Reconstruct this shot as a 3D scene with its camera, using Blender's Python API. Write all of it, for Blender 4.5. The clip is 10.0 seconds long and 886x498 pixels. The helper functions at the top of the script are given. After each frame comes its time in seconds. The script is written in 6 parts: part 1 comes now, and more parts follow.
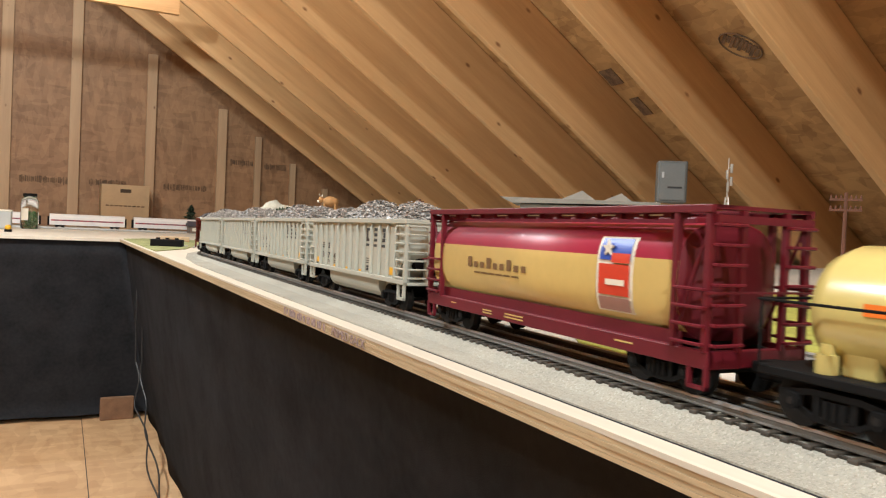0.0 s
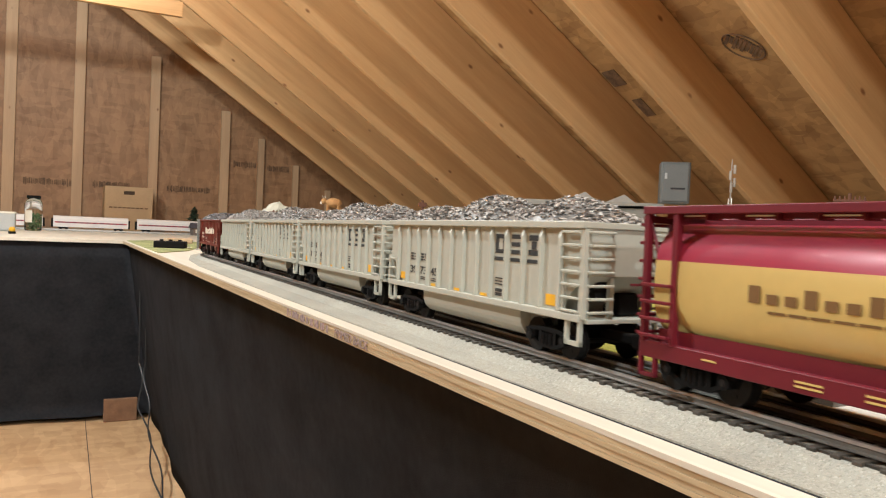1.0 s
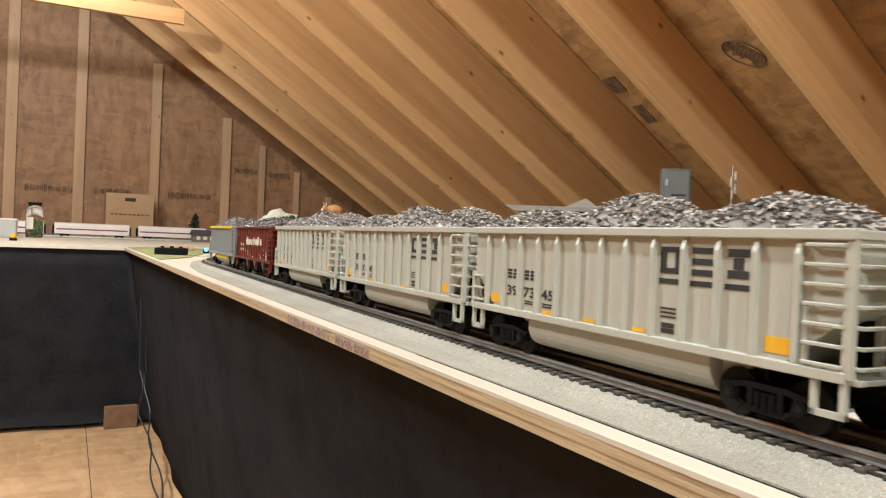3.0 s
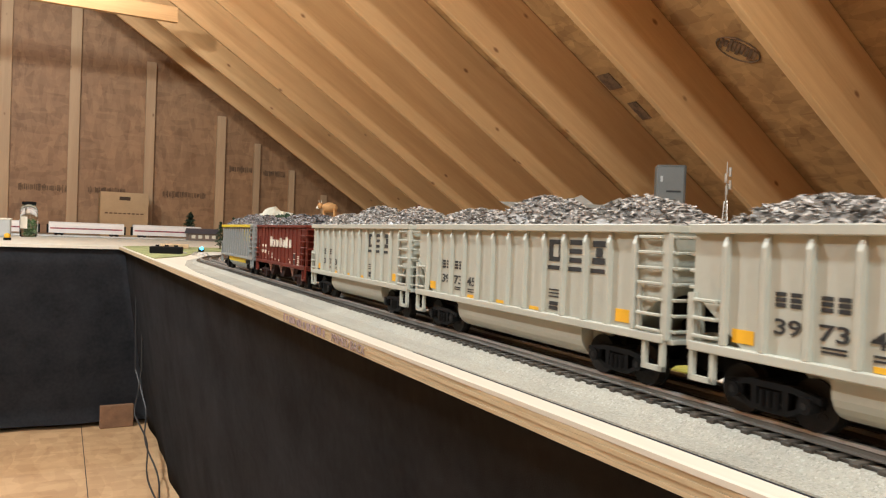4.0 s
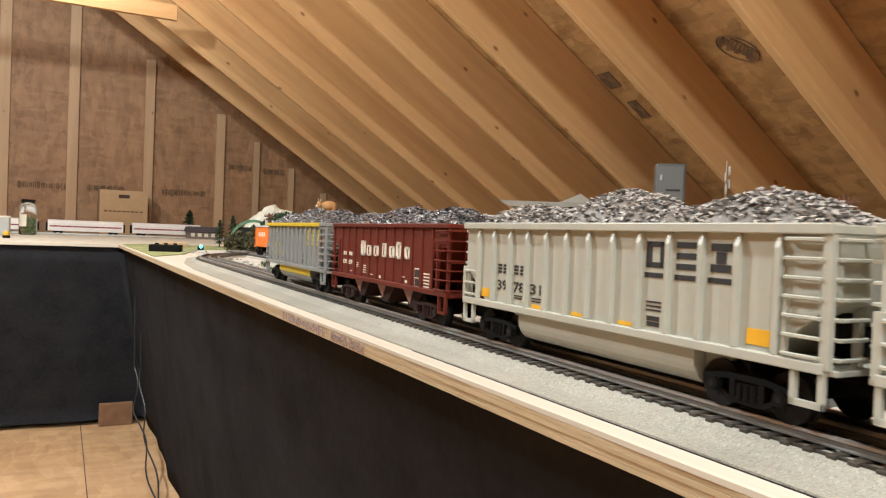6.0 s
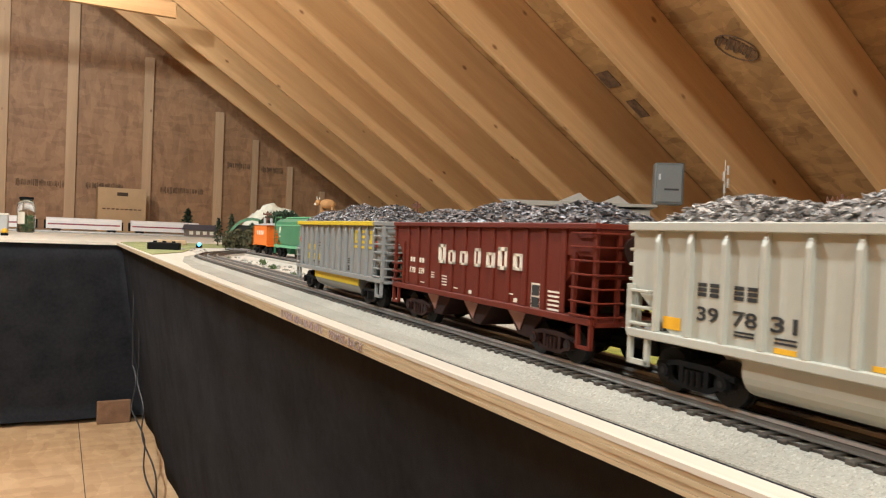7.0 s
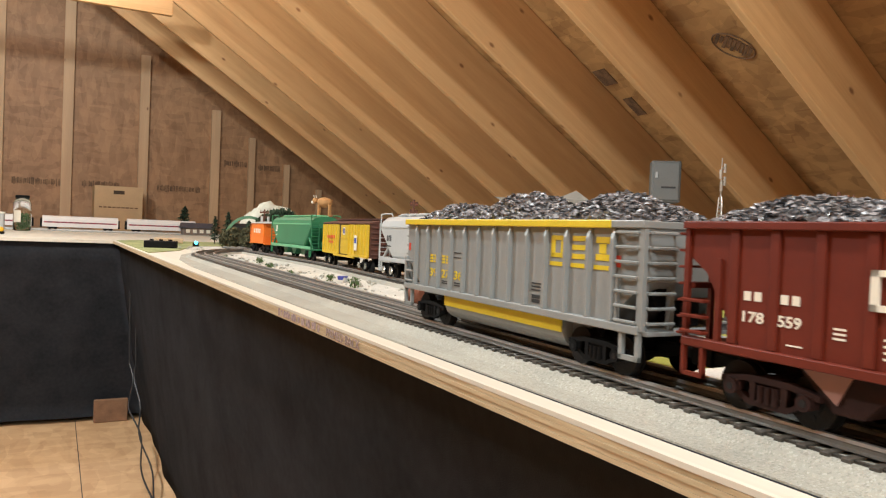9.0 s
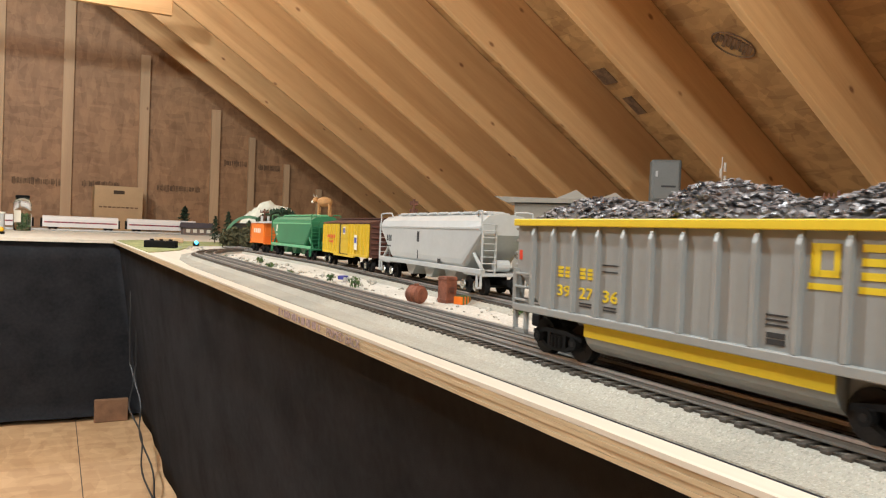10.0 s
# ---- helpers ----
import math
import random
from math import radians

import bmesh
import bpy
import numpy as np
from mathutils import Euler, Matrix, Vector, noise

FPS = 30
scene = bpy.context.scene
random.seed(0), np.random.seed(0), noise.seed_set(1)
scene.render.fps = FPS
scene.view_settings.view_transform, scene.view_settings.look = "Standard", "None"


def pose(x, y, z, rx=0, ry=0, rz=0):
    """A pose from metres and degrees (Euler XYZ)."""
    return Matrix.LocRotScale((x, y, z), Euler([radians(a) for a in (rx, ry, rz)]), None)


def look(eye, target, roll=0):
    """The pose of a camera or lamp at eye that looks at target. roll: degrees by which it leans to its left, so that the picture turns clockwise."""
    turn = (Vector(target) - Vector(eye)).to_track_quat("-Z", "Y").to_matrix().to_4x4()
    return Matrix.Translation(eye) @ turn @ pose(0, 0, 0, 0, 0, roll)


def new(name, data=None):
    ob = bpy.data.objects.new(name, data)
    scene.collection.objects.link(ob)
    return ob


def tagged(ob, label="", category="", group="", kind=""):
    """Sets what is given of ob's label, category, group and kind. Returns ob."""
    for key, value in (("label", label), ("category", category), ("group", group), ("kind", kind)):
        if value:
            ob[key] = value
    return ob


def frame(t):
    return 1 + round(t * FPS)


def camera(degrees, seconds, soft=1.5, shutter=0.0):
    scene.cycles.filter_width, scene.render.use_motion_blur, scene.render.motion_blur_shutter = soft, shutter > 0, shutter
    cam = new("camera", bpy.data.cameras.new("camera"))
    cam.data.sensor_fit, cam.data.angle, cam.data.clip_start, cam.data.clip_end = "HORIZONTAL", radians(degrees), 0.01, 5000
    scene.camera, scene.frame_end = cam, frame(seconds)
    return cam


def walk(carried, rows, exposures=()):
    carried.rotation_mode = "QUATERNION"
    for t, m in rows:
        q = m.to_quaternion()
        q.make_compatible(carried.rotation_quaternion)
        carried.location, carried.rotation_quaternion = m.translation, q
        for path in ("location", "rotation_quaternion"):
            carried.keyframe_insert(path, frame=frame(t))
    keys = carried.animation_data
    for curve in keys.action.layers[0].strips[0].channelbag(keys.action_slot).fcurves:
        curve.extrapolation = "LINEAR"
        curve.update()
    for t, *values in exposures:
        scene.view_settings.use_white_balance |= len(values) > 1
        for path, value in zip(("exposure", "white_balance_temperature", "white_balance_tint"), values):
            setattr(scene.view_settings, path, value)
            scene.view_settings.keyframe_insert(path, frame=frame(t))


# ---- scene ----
EYE = 0.84                      # camera height over the floor
cam = camera(62.0, 10.0, soft=1.2, shutter=0.25)
# seconds, yaw from the track's direction, pitch, roll in degrees
SWAY = [(0.0, 27.35, -1.24, 2.52), (0.5, 27.26, -1.28, 2.41), (1.0, 27.12, -1.14, 2.45), (1.5, 26.96, -0.94, 2.51),
        (2.0, 26.8, -0.68, 2.57), (2.5, 26.88, -0.57, 2.55), (4.0, 27.38, -0.82, 2.14), (4.5, 27.39, -0.86, 2.08),
        (5.0, 27.38, -0.87, 2.11), (5.5, 27.38, -0.88, 2.15), (7.0, 27.55, -1.04, 2.37), (7.5, 27.49, -1.0, 2.45),
        (8.0, 27.6, -1.03, 2.57), (8.5, 27.71, -1.1, 2.44), (9.0, 27.78, -1.18, 2.33), (9.5, 27.81, -1.21, 2.28),
        (10.0, 27.77, -1.23, 2.24)]


def aim(yaw, pitch, roll):
    a, b = radians(yaw), radians(pitch)
    return look((0, 0, EYE), (math.sin(a) * math.cos(b), math.cos(a) * math.cos(b), EYE + math.sin(b)), roll)


walk(cam, [(t, aim(a, b, c)) for t, a, b, c in SWAY])

# ---- light: unseen bare bulbs, two of them added fill, no daylight ----
scene.view_settings.exposure = 0.0
world = bpy.data.worlds.new("attic_air")
scene.world = world
world.use_nodes = True
world.node_tree.nodes["Background"].inputs[0].default_value = (1.0, 0.86, 0.68, 1)
world.node_tree.nodes["Background"].inputs[1].default_value = 0.02


def bulb_light(x, y, z, watts, radius=0.06, tint=(0.86, 0.94, 0.97)):
    d = bpy.data.lights.new("bulb_light", "POINT")
    d.energy, d.shadow_soft_size, d.color = watts, radius, tint
    new("bulb_light", d).location = (x, y, z)


# first and third follow the light's direction; second and fourth are added fill
BULBS_AND_FILL = [(-0.35, 4.7, EYE + 2.02, 64), (-0.95, 2.3, EYE + 1.50, 210), (-0.22, -0.25, EYE + 1.62, 132), (-0.9, -3.2, EYE + 1.7, 200)]
for bx, by, bz, bw in BULBS_AND_FILL:
    bulb_light(bx, by, bz - 0.12, bw)

# ---- materials ----


def mat(name, base, rough=0.6, metal=0.0, var=0.12, scale=30.0, bump=0.1, bump_scale=None, spec=0.5, coat=0.0, second=None,
        stretch=(1, 1, 1), dist=0.002, rand=0.0):
    """A painted or plain surface: base colour, blotches at two scales, fine relief."""
    m = bpy.data.materials.new(name)
    m.use_nodes = True
    nt = m.node_tree
    n, l = nt.nodes, nt.links
    b = n["Principled BSDF"]
    co = n.new("ShaderNodeTexCoord")
    mp = n.new("ShaderNodeMapping")
    mp.inputs["Scale"].default_value = stretch
    l.new(co.outputs["Object"], mp.inputs[0])
    n1 = n.new("ShaderNodeTexNoise")
    n1.inputs["Scale"].default_value, n1.inputs["Detail"].default_value = scale, 5
    l.new(mp.outputs[0], n1.inputs[0])
    n2 = n.new("ShaderNodeTexNoise")
    n2.inputs["Scale"].default_value, n2.inputs["Detail"].default_value = scale * 9, 3
    l.new(mp.outputs[0], n2.inputs[0])
    ad = n.new("ShaderNodeMath")
    ad.operation = "MULTIPLY_ADD"
    l.new(n1.outputs[0], ad.inputs[0])
    ad.inputs[1].default_value = 0.65
    m2 = n.new("ShaderNodeMath")
    m2.operation = "MULTIPLY"
    m2.inputs[1].default_value = 0.35
    l.new(n2.outputs[0], m2.inputs[0])
    l.new(m2.outputs[0], ad.inputs[2])
    rp = n.new("ShaderNodeValToRGB")
    dark = [c * (1 - var * 1.6) for c in base]
    light = second or [min(1, c * (1 + var)) for c in base]
    rp.color_ramp.elements[0].position, rp.color_ramp.elements[1].position = 0.3, 0.7
    rp.color_ramp.elements[0].color, rp.color_ramp.elements[1].color = (*dark, 1), (*light, 1)
    l.new(ad.outputs[0], rp.inputs[0])
    out = rp.outputs[0]
    if rand:
        oi = n.new("ShaderNodeObjectInfo")
        hs = n.new("ShaderNodeHueSaturation")
        mr = n.new("ShaderNodeMapRange")
        mr.inputs[3].default_value, mr.inputs[4].default_value = 1 - rand, 1 + rand
        l.new(oi.outputs["Random"], mr.inputs[0])
        l.new(mr.outputs[0], hs.inputs["Value"])
        l.new(out, hs.inputs["Color"])
        out = hs.outputs[0]
    l.new(out, b.inputs["Base Color"])
    b.inputs["Roughness"].default_value, b.inputs["Metallic"].default_value = rough, metal
    b.inputs["Specular IOR Level"].default_value, b.inputs["Coat Weight"].default_value = spec, coat
    if bump:
        bp = n.new("ShaderNodeBump")
        bp.inputs["Strength"].default_value, bp.inputs["Distance"].default_value = bump, dist
        if bump_scale:
            n3 = n.new("ShaderNodeTexNoise")
            n3.inputs["Scale"].default_value, n3.inputs["Detail"].default_value = bump_scale, 4
            l.new(mp.outputs[0], n3.inputs[0])
            l.new(n3.outputs[0], bp.inputs["Height"])
        else:
            l.new(ad.outputs[0], bp.inputs["Height"])
        l.new(bp.outputs[0], b.inputs["Normal"])
    return m


def wood(name, light, dark, along="X", ring=14.0, rough=0.6, knots=True, rand=0.1):
    """Sawn softwood: streaked grain along one axis, slow rings, knots, per-board tint."""
    m = bpy.data.materials.new(name)
    m.use_nodes = True
    nt = m.node_tree
    n, l = nt.nodes, nt.links
    b = n["Principled BSDF"]
    co = n.new("ShaderNodeTexCoord")
    oi = n.new("ShaderNodeObjectInfo")
    sh = n.new("ShaderNodeVectorMath")
    sh.operation = "MULTIPLY_ADD"
    l.new(oi.outputs["Random"], sh.inputs[0])
    sh.inputs[1].default_value = (37.0, 53.0, 71.0)
    l.new(co.outputs["Object"], sh.inputs[2])
    mp = n.new("ShaderNodeMapping")
    st = {"X": (0.06, 1, 1), "Y": (1, 0.06, 1), "Z": (1, 1, 0.06)}[along]
    mp.inputs["Scale"].default_value = st
    l.new(sh.outputs[0], mp.inputs[0])
    g1 = n.new("ShaderNodeTexNoise")
    g1.inputs["Scale"].default_value, g1.inputs["Detail"].default_value, g1.inputs["Distortion"].default_value = ring, 6, 0.6
    l.new(mp.outputs[0], g1.inputs[0])
    g2 = n.new("ShaderNodeTexNoise")
    g2.inputs["Scale"].default_value, g2.inputs["Detail"].default_value = ring * 12, 3
    l.new(mp.outputs[0], g2.inputs[0])
    big = n.new("ShaderNodeTexNoise")
    big.inputs["Scale"].default_value = 1.3
    l.new(sh.outputs[0], big.inputs[0])
    mx = n.new("ShaderNodeMath")
    mx.operation = "MULTIPLY_ADD"
    l.new(g2.outputs[0], mx.inputs[0])
    mx.inputs[1].default_value = 0.35
    l.new(g1.outputs[0], mx.inputs[2])
    rp = n.new("ShaderNodeValToRGB")
    rp.color_ramp.elements[0].position, rp.color_ramp.elements[1].position = 0.5, 0.85
    rp.color_ramp.elements[0].color, rp.color_ramp.elements[1].color = (*dark, 1), (*light, 1)
    l.new(mx.outputs[0], rp.inputs[0])
    hs = n.new("ShaderNodeHueSaturation")
    mr = n.new("ShaderNodeMapRange")
    mr.inputs[3].default_value, mr.inputs[4].default_value = 1 - rand, 1 + rand
    l.new(oi.outputs["Random"], mr.inputs[0])
    mv = n.new("ShaderNodeMath")
    mv.operation = "MULTIPLY_ADD"
    l.new(big.outputs[0], mv.inputs[0])
    mv.inputs[1].default_value = 0.3
    md = n.new("ShaderNodeMath")
    md.operation = "SUBTRACT"
    l.new(mr.outputs[0], md.inputs[0])
    md.inputs[1].default_value = 0.15
    l.new(md.outputs[0], mv.inputs[2])
    l.new(mv.outputs[0], hs.inputs["Value"])
    l.new(rp.outputs[0], hs.inputs["Color"])
    out = hs.outputs[0]
    if knots:
        vm = n.new("ShaderNodeMapping")
        vs = {"X": (0.55, 1, 1), "Y": (1, 0.55, 1), "Z": (1, 1, 0.55)}[along]
        vm.inputs["Scale"].default_value = vs
        l.new(sh.outputs[0], vm.inputs[0])
        vo = n.new("ShaderNodeTexVoronoi")
        vo.inputs["Scale"].default_value = 7.5
        l.new(vm.outputs[0], vo.inputs[0])
        kr = n.new("ShaderNodeValToRGB")
        kr.color_ramp.elements[0].position, kr.color_ramp.elements[1].position = 0.035, 0.085
        kr.color_ramp.elements[0].color, kr.color_ramp.elements[1].color = (0.32, 0.2, 0.13, 1), (1, 1, 1, 1)
        l.new(vo.outputs["Distance"], kr.inputs[0])
        mu = n.new("ShaderNodeMix")
        mu.data_type, mu.blend_type = "RGBA", "MULTIPLY"
        mu.inputs[0].default_value = 0.9
        l.new(out, mu.inputs[6])
        l.new(kr.outputs[0], mu.inputs[7])
        out = mu.outputs[2]
    l.new(out, b.inputs["Base Color"])
    b.inputs["Roughness"].default_value = rough
    bp = n.new("ShaderNodeBump")
    bp.inputs["Strength"].default_value, bp.inputs["Distance"].default_value = 0.25, 0.002
    l.new(mx.outputs[0], bp.inputs["Height"])
    l.new(bp.outputs[0], b.inputs["Normal"])
    return m


def strand_board(name, a, c, scale=26.0):
    """OSB: overlapping flakes of several tints, long and short."""
    m = bpy.data.materials.new(name)
    m.use_nodes = True
    nt = m.node_tree
    n, l = nt.nodes, nt.links
    b = n["Principled BSDF"]
    co = n.new("ShaderNodeTexCoord")
    wob = n.new("ShaderNodeTexNoise")
    wob.inputs["Scale"].default_value = 7.0
    l.new(co.outputs["Object"], wob.inputs[0])
    prev = None
    heights = []
    for k, st in enumerate(((1.0, 0.3, 0.4), (0.35, 1.0, 1.0), (0.8, 0.5, 0.3))):
        mp = n.new("ShaderNodeMapping")
        mp.inputs["Scale"].default_value, mp.inputs["Rotation"].default_value = st, (0.4 * k, 0.7 * k, 0.5 * k)
        l.new(co.outputs["Object"], mp.inputs[0])
        v = n.new("ShaderNodeTexVoronoi")
        v.inputs["Scale"].default_value = scale
        l.new(mp.outputs[0], v.inputs[0])
        sp = n.new("ShaderNodeSeparateColor")
        l.new(v.outputs["Color"], sp.inputs[0])
        heights.append(sp.outputs[0])
    s1 = n.new("ShaderNodeMath")
    l.new(heights[0], s1.inputs[0])
    l.new(heights[1], s1.inputs[1])
    s2 = n.new("ShaderNodeMath")
    l.new(s1.outputs[0], s2.inputs[0])
    l.new(heights[2], s2.inputs[1])
    s3 = n.new("ShaderNodeMath")
    s3.operation = "MULTIPLY_ADD"
    l.new(s2.outputs[0], s3.inputs[0])
    s3.inputs[1].default_value = 0.27
    wm = n.new("ShaderNodeMath")
    wm.operation = "MULTIPLY"
    wm.inputs[1].default_value = 0.3
    l.new(wob.outputs[0], wm.inputs[0])
    l.new(wm.outputs[0], s3.inputs[2])
    rp = n.new("ShaderNodeValToRGB")
    rp.color_ramp.elements[0].position, rp.color_ramp.elements[1].position = 0.2, 0.85
    rp.color_ramp.elements[0].color, rp.color_ramp.elements[1].color = (*a, 1), (*c, 1)
    l.new(s3.outputs[0], rp.inputs[0])
    l.new(rp.outputs[0], b.inputs["Base Color"])
    b.inputs["Roughness"].default_value = 0.6
    bp = n.new("ShaderNodeBump")
    bp.inputs["Strength"].default_value, bp.inputs["Distance"].default_value = 0.25, 0.002
    l.new(s3.outputs[0], bp.inputs["Height"])
    l.new(bp.outputs[0], b.inputs["Normal"])
    return m


def speckle(name, base, dark, light, scale=420.0, rough=0.9):
    """Printed or loose stone grains: light and dark specks over a mid tone."""
    m = bpy.data.materials.new(name)
    m.use_nodes = True
    nt = m.node_tree
    n, l = nt.nodes, nt.links
    b = n["Principled BSDF"]
    co = n.new("ShaderNodeTexCoord")
    v = n.new("ShaderNodeTexVoronoi")
    v.inputs["Scale"].default_value = scale
    l.new(co.outputs["Object"], v.inputs[0])
    sp = n.new("ShaderNodeSeparateColor")
    l.new(v.outputs["Color"], sp.inputs[0])
    rp = n.new("ShaderNodeValToRGB")
    e = rp.color_ramp.elements
    e[0].position, e[1].position = 0.0, 1.0
    e[0].color, e[1].color = (*dark, 1), (*light, 1)
    x = e.new(0.3)
    x.color = (*base, 1)
    x = e.new(0.75)
    x.color = (*base, 1)
    l.new(sp.outputs[0], rp.inputs[0])
    nz = n.new("ShaderNodeTexNoise")
    nz.inputs["Scale"].default_value, nz.inputs["Detail"].default_value = 14, 6
    l.new(co.outputs["Object"], nz.inputs[0])
    mr = n.new("ShaderNodeMapRange")
    mr.inputs[1].default_value, mr.inputs[2].default_value = 0.3, 0.7
    mr.inputs[3].default_value, mr.inputs[4].default_value = 0.86, 1.1
    l.new(nz.outputs[0], mr.inputs[0])
    hs = n.new("ShaderNodeHueSaturation")
    l.new(mr.outputs[0], hs.inputs["Value"])
    l.new(rp.outputs[0], hs.inputs["Color"])
    l.new(hs.outputs[0], b.inputs["Base Color"])
    b.inputs["Roughness"].default_value = rough
    bp = n.new("ShaderNodeBump")
    bp.inputs["Strength"].default_value, bp.inputs["Distance"].default_value = 0.5, 0.0008
    l.new(v.outputs["Distance"], bp.inputs["Height"])
    l.new(bp.outputs[0], b.inputs["Normal"])
    return m


def glow(name, colour, strength):
    m = bpy.data.materials.new(name)
    m.use_nodes = True
    b = m.node_tree.nodes["Principled BSDF"]
    b.inputs["Base Color"].default_value = (*colour, 1)
    b.inputs["Emission Color"].default_value, b.inputs["Emission Strength"].default_value = (*colour, 1), strength
    return m


PINE = wood("pine_rafter", (0.66, 0.39, 0.175), (0.55, 0.305, 0.125), "X")
PINE_Z = wood("pine_stud", (0.56, 0.37, 0.21), (0.47, 0.30, 0.165), "Z")
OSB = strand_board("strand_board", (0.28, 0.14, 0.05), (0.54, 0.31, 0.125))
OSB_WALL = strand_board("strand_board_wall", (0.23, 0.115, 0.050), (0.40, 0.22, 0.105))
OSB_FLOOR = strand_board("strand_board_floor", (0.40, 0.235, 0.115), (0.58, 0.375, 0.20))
PLY_EDGE = wood("plywood_edge", (0.52, 0.405, 0.25), (0.40, 0.30, 0.175), "Y", ring=260.0, knots=False, rand=0.0)
PLY_TOP = wood("plywood_top", (0.63, 0.585, 0.49), (0.57, 0.52, 0.43), "Y", ring=30.0, knots=False, rand=0.0)
CURTAIN = mat("black_cloth", (0.040, 0.041, 0.046), 0.95, var=0.25, scale=9, bump=0.3, bump_scale=900, spec=0.15)
MAT_GREY = speckle("grey_ballast_sheet", (0.345, 0.333, 0.280), (0.265, 0.253, 0.210), (0.43, 0.417, 0.36), scale=1100)
SAND = speckle("pale_sand", (0.54, 0.52, 0.46), (0.40, 0.375, 0.32), (0.66, 0.64, 0.59), scale=600)
GRASS = mat("green_grass_sheet", (0.26, 0.30, 0.10), 0.95, var=0.3, scale=18, bump=0.8, bump_scale=500, second=(0.42, 0.44, 0.2))

# ---- mesh helpers ----


def box(bm, x0, x1, y0, y1, z0, z1, bev=0.0):
    r = bmesh.ops.create_cube(bm, size=1, matrix=Matrix.Translation(((x0 + x1) / 2, (y0 + y1) / 2, (z0 + z1) / 2))
                              @ Matrix.Diagonal((abs(x1 - x0), abs(y1 - y0), abs(z1 - z0), 1)))
    if bev:
        es = list({e for v in r["verts"] for e in v.link_edges})
        bmesh.ops.bevel(bm, geom=es, offset=bev, segments=2, profile=0.5, affect="EDGES")


def rod(bm, a, b, r, n=8, r2=None, caps=True):
    a, b = Vector(a), Vector(b)
    d = b - a
    m = Matrix.Translation((a + b) / 2) @ d.to_track_quat("Z", "Y").to_matrix().to_4x4()
    bmesh.ops.create_cone(bm, cap_ends=caps, segments=n, radius1=r, radius2=r if r2 is None else r2, depth=d.length, matrix=m)


def wire(bm, pts, r, n=6):
    for a, b in zip(pts, pts[1:]):
        rod(bm, a, b, r, n)


def prism(bm, poly, axis, a, b, bev=0.0):
    """A closed outline in the two other axes (in x, y, z order), pulled along an axis from a to b."""
    def at(p, h):
        q = list(p)
        q.insert("xyz".index(axis), h)
        return q
    lo = [bm.verts.new(at(p, a)) for p in poly]
    hi = [bm.verts.new(at(p, b)) for p in poly]
    fs = [bm.faces.new(lo), bm.faces.new(hi)]
    n = len(poly)
    for i in range(n):
        fs.append(bm.faces.new((lo[i], lo[(i + 1) % n], hi[(i + 1) % n], hi[i])))
    bmesh.ops.recalc_face_normals(bm, faces=fs)
    if bev:
        bmesh.ops.bevel(bm, geom=list({e for f in fs for e in f.edges}), offset=bev, segments=2, profile=0.5, affect="EDGES")


def lathe(bm, prof, n=24, centre=(0, 0, 0), axis="z"):
    rings = []
    for r, h in prof:
        ring = []
        for k in range(n):
            a = 2 * math.pi * k / n
            p = (r * math.cos(a), r * math.sin(a), h) if axis == "z" else (r * math.cos(a), h, r * math.sin(a))
            ring.append(bm.verts.new((p[0] + centre[0], p[1] + centre[1], p[2] + centre[2])))
        rings.append(ring)
    fs = []
    for a, b in zip(rings, rings[1:]):
        for k in range(n):
            fs.append(bm.faces.new((a[k], a[(k + 1) % n], b[(k + 1) % n], b[k])))
    fs.append(bm.faces.new(rings[0]))
    fs.append(bm.faces.new(rings[-1]))
    bmesh.ops.recalc_face_normals(bm, faces=fs)


def blob(bm, c, r, seed=0, sub=1, rough=0.3, squash=(1, 1, 1)):
    g = bmesh.ops.create_icosphere(bm, subdivisions=sub, radius=1.0)
    for v in g["verts"]:
        k = 1 + rough * noise.noise(v.co * 1.7 + Vector((seed * 3.1, seed * 1.7, seed)))
        v.co = Vector((v.co.x * squash[0], v.co.y * squash[1], v.co.z * squash[2])) * r * k + Vector(c)


def finish(bm, name, material, smooth=False):
    me = bpy.data.meshes.new(name)
    bm.to_mesh(me)
    bm.free()
    if smooth:
        for p in me.polygons:
            p.use_smooth = True
    for m in material if isinstance(material, (list, tuple)) else [material]:
        me.materials.append(m)
    return me


def part(name, bm, material, parent, label="", smooth=False, at=None):
    ob = new(name, finish(bm, name, material, smooth))
    ob.parent = parent
    if at is not None:
        ob.matrix_basis = at
    if label:
        tagged(ob, label)
    return ob


def thing(name, label, category, m=None, group="", kind=""):
    ob = new(name)
    ob.empty_display_size = 0.02
    if m is not None:
        ob.matrix_basis = m
    return tagged(ob, label, category, group, kind)


def solid(name, bm, material, label, category="", group="", kind="", m=None, smooth=False):
    ob = new(name, finish(bm, name, material, smooth))
    if m is not None:
        ob.matrix_basis = m
    return tagged(ob, label, category, group, kind)


def slab(x0, x1, y0, y1, z0, z1, bev=0.0):
    bm = bmesh.new()
    box(bm, x0, x1, y0, y1, z0, z1, bev)
    return bm


# ---- the attic ----
PITCH = 0.667
RISE = 1.898                    # rafter undersides over the eye at x = 0
RIDGE_X = -1.0
SPACING = 0.6068
WALL_Y = 7.04
BACK_Y = -4.6
DEEP = 0.300                    # rafter depth
COS = 1 / math.hypot(1, PITCH)
RIDGE_Z = EYE + RISE - PITCH * RIDGE_X
EAVE_X = 3.95
EAVE_Z = EYE + RISE - PITCH * EAVE_X

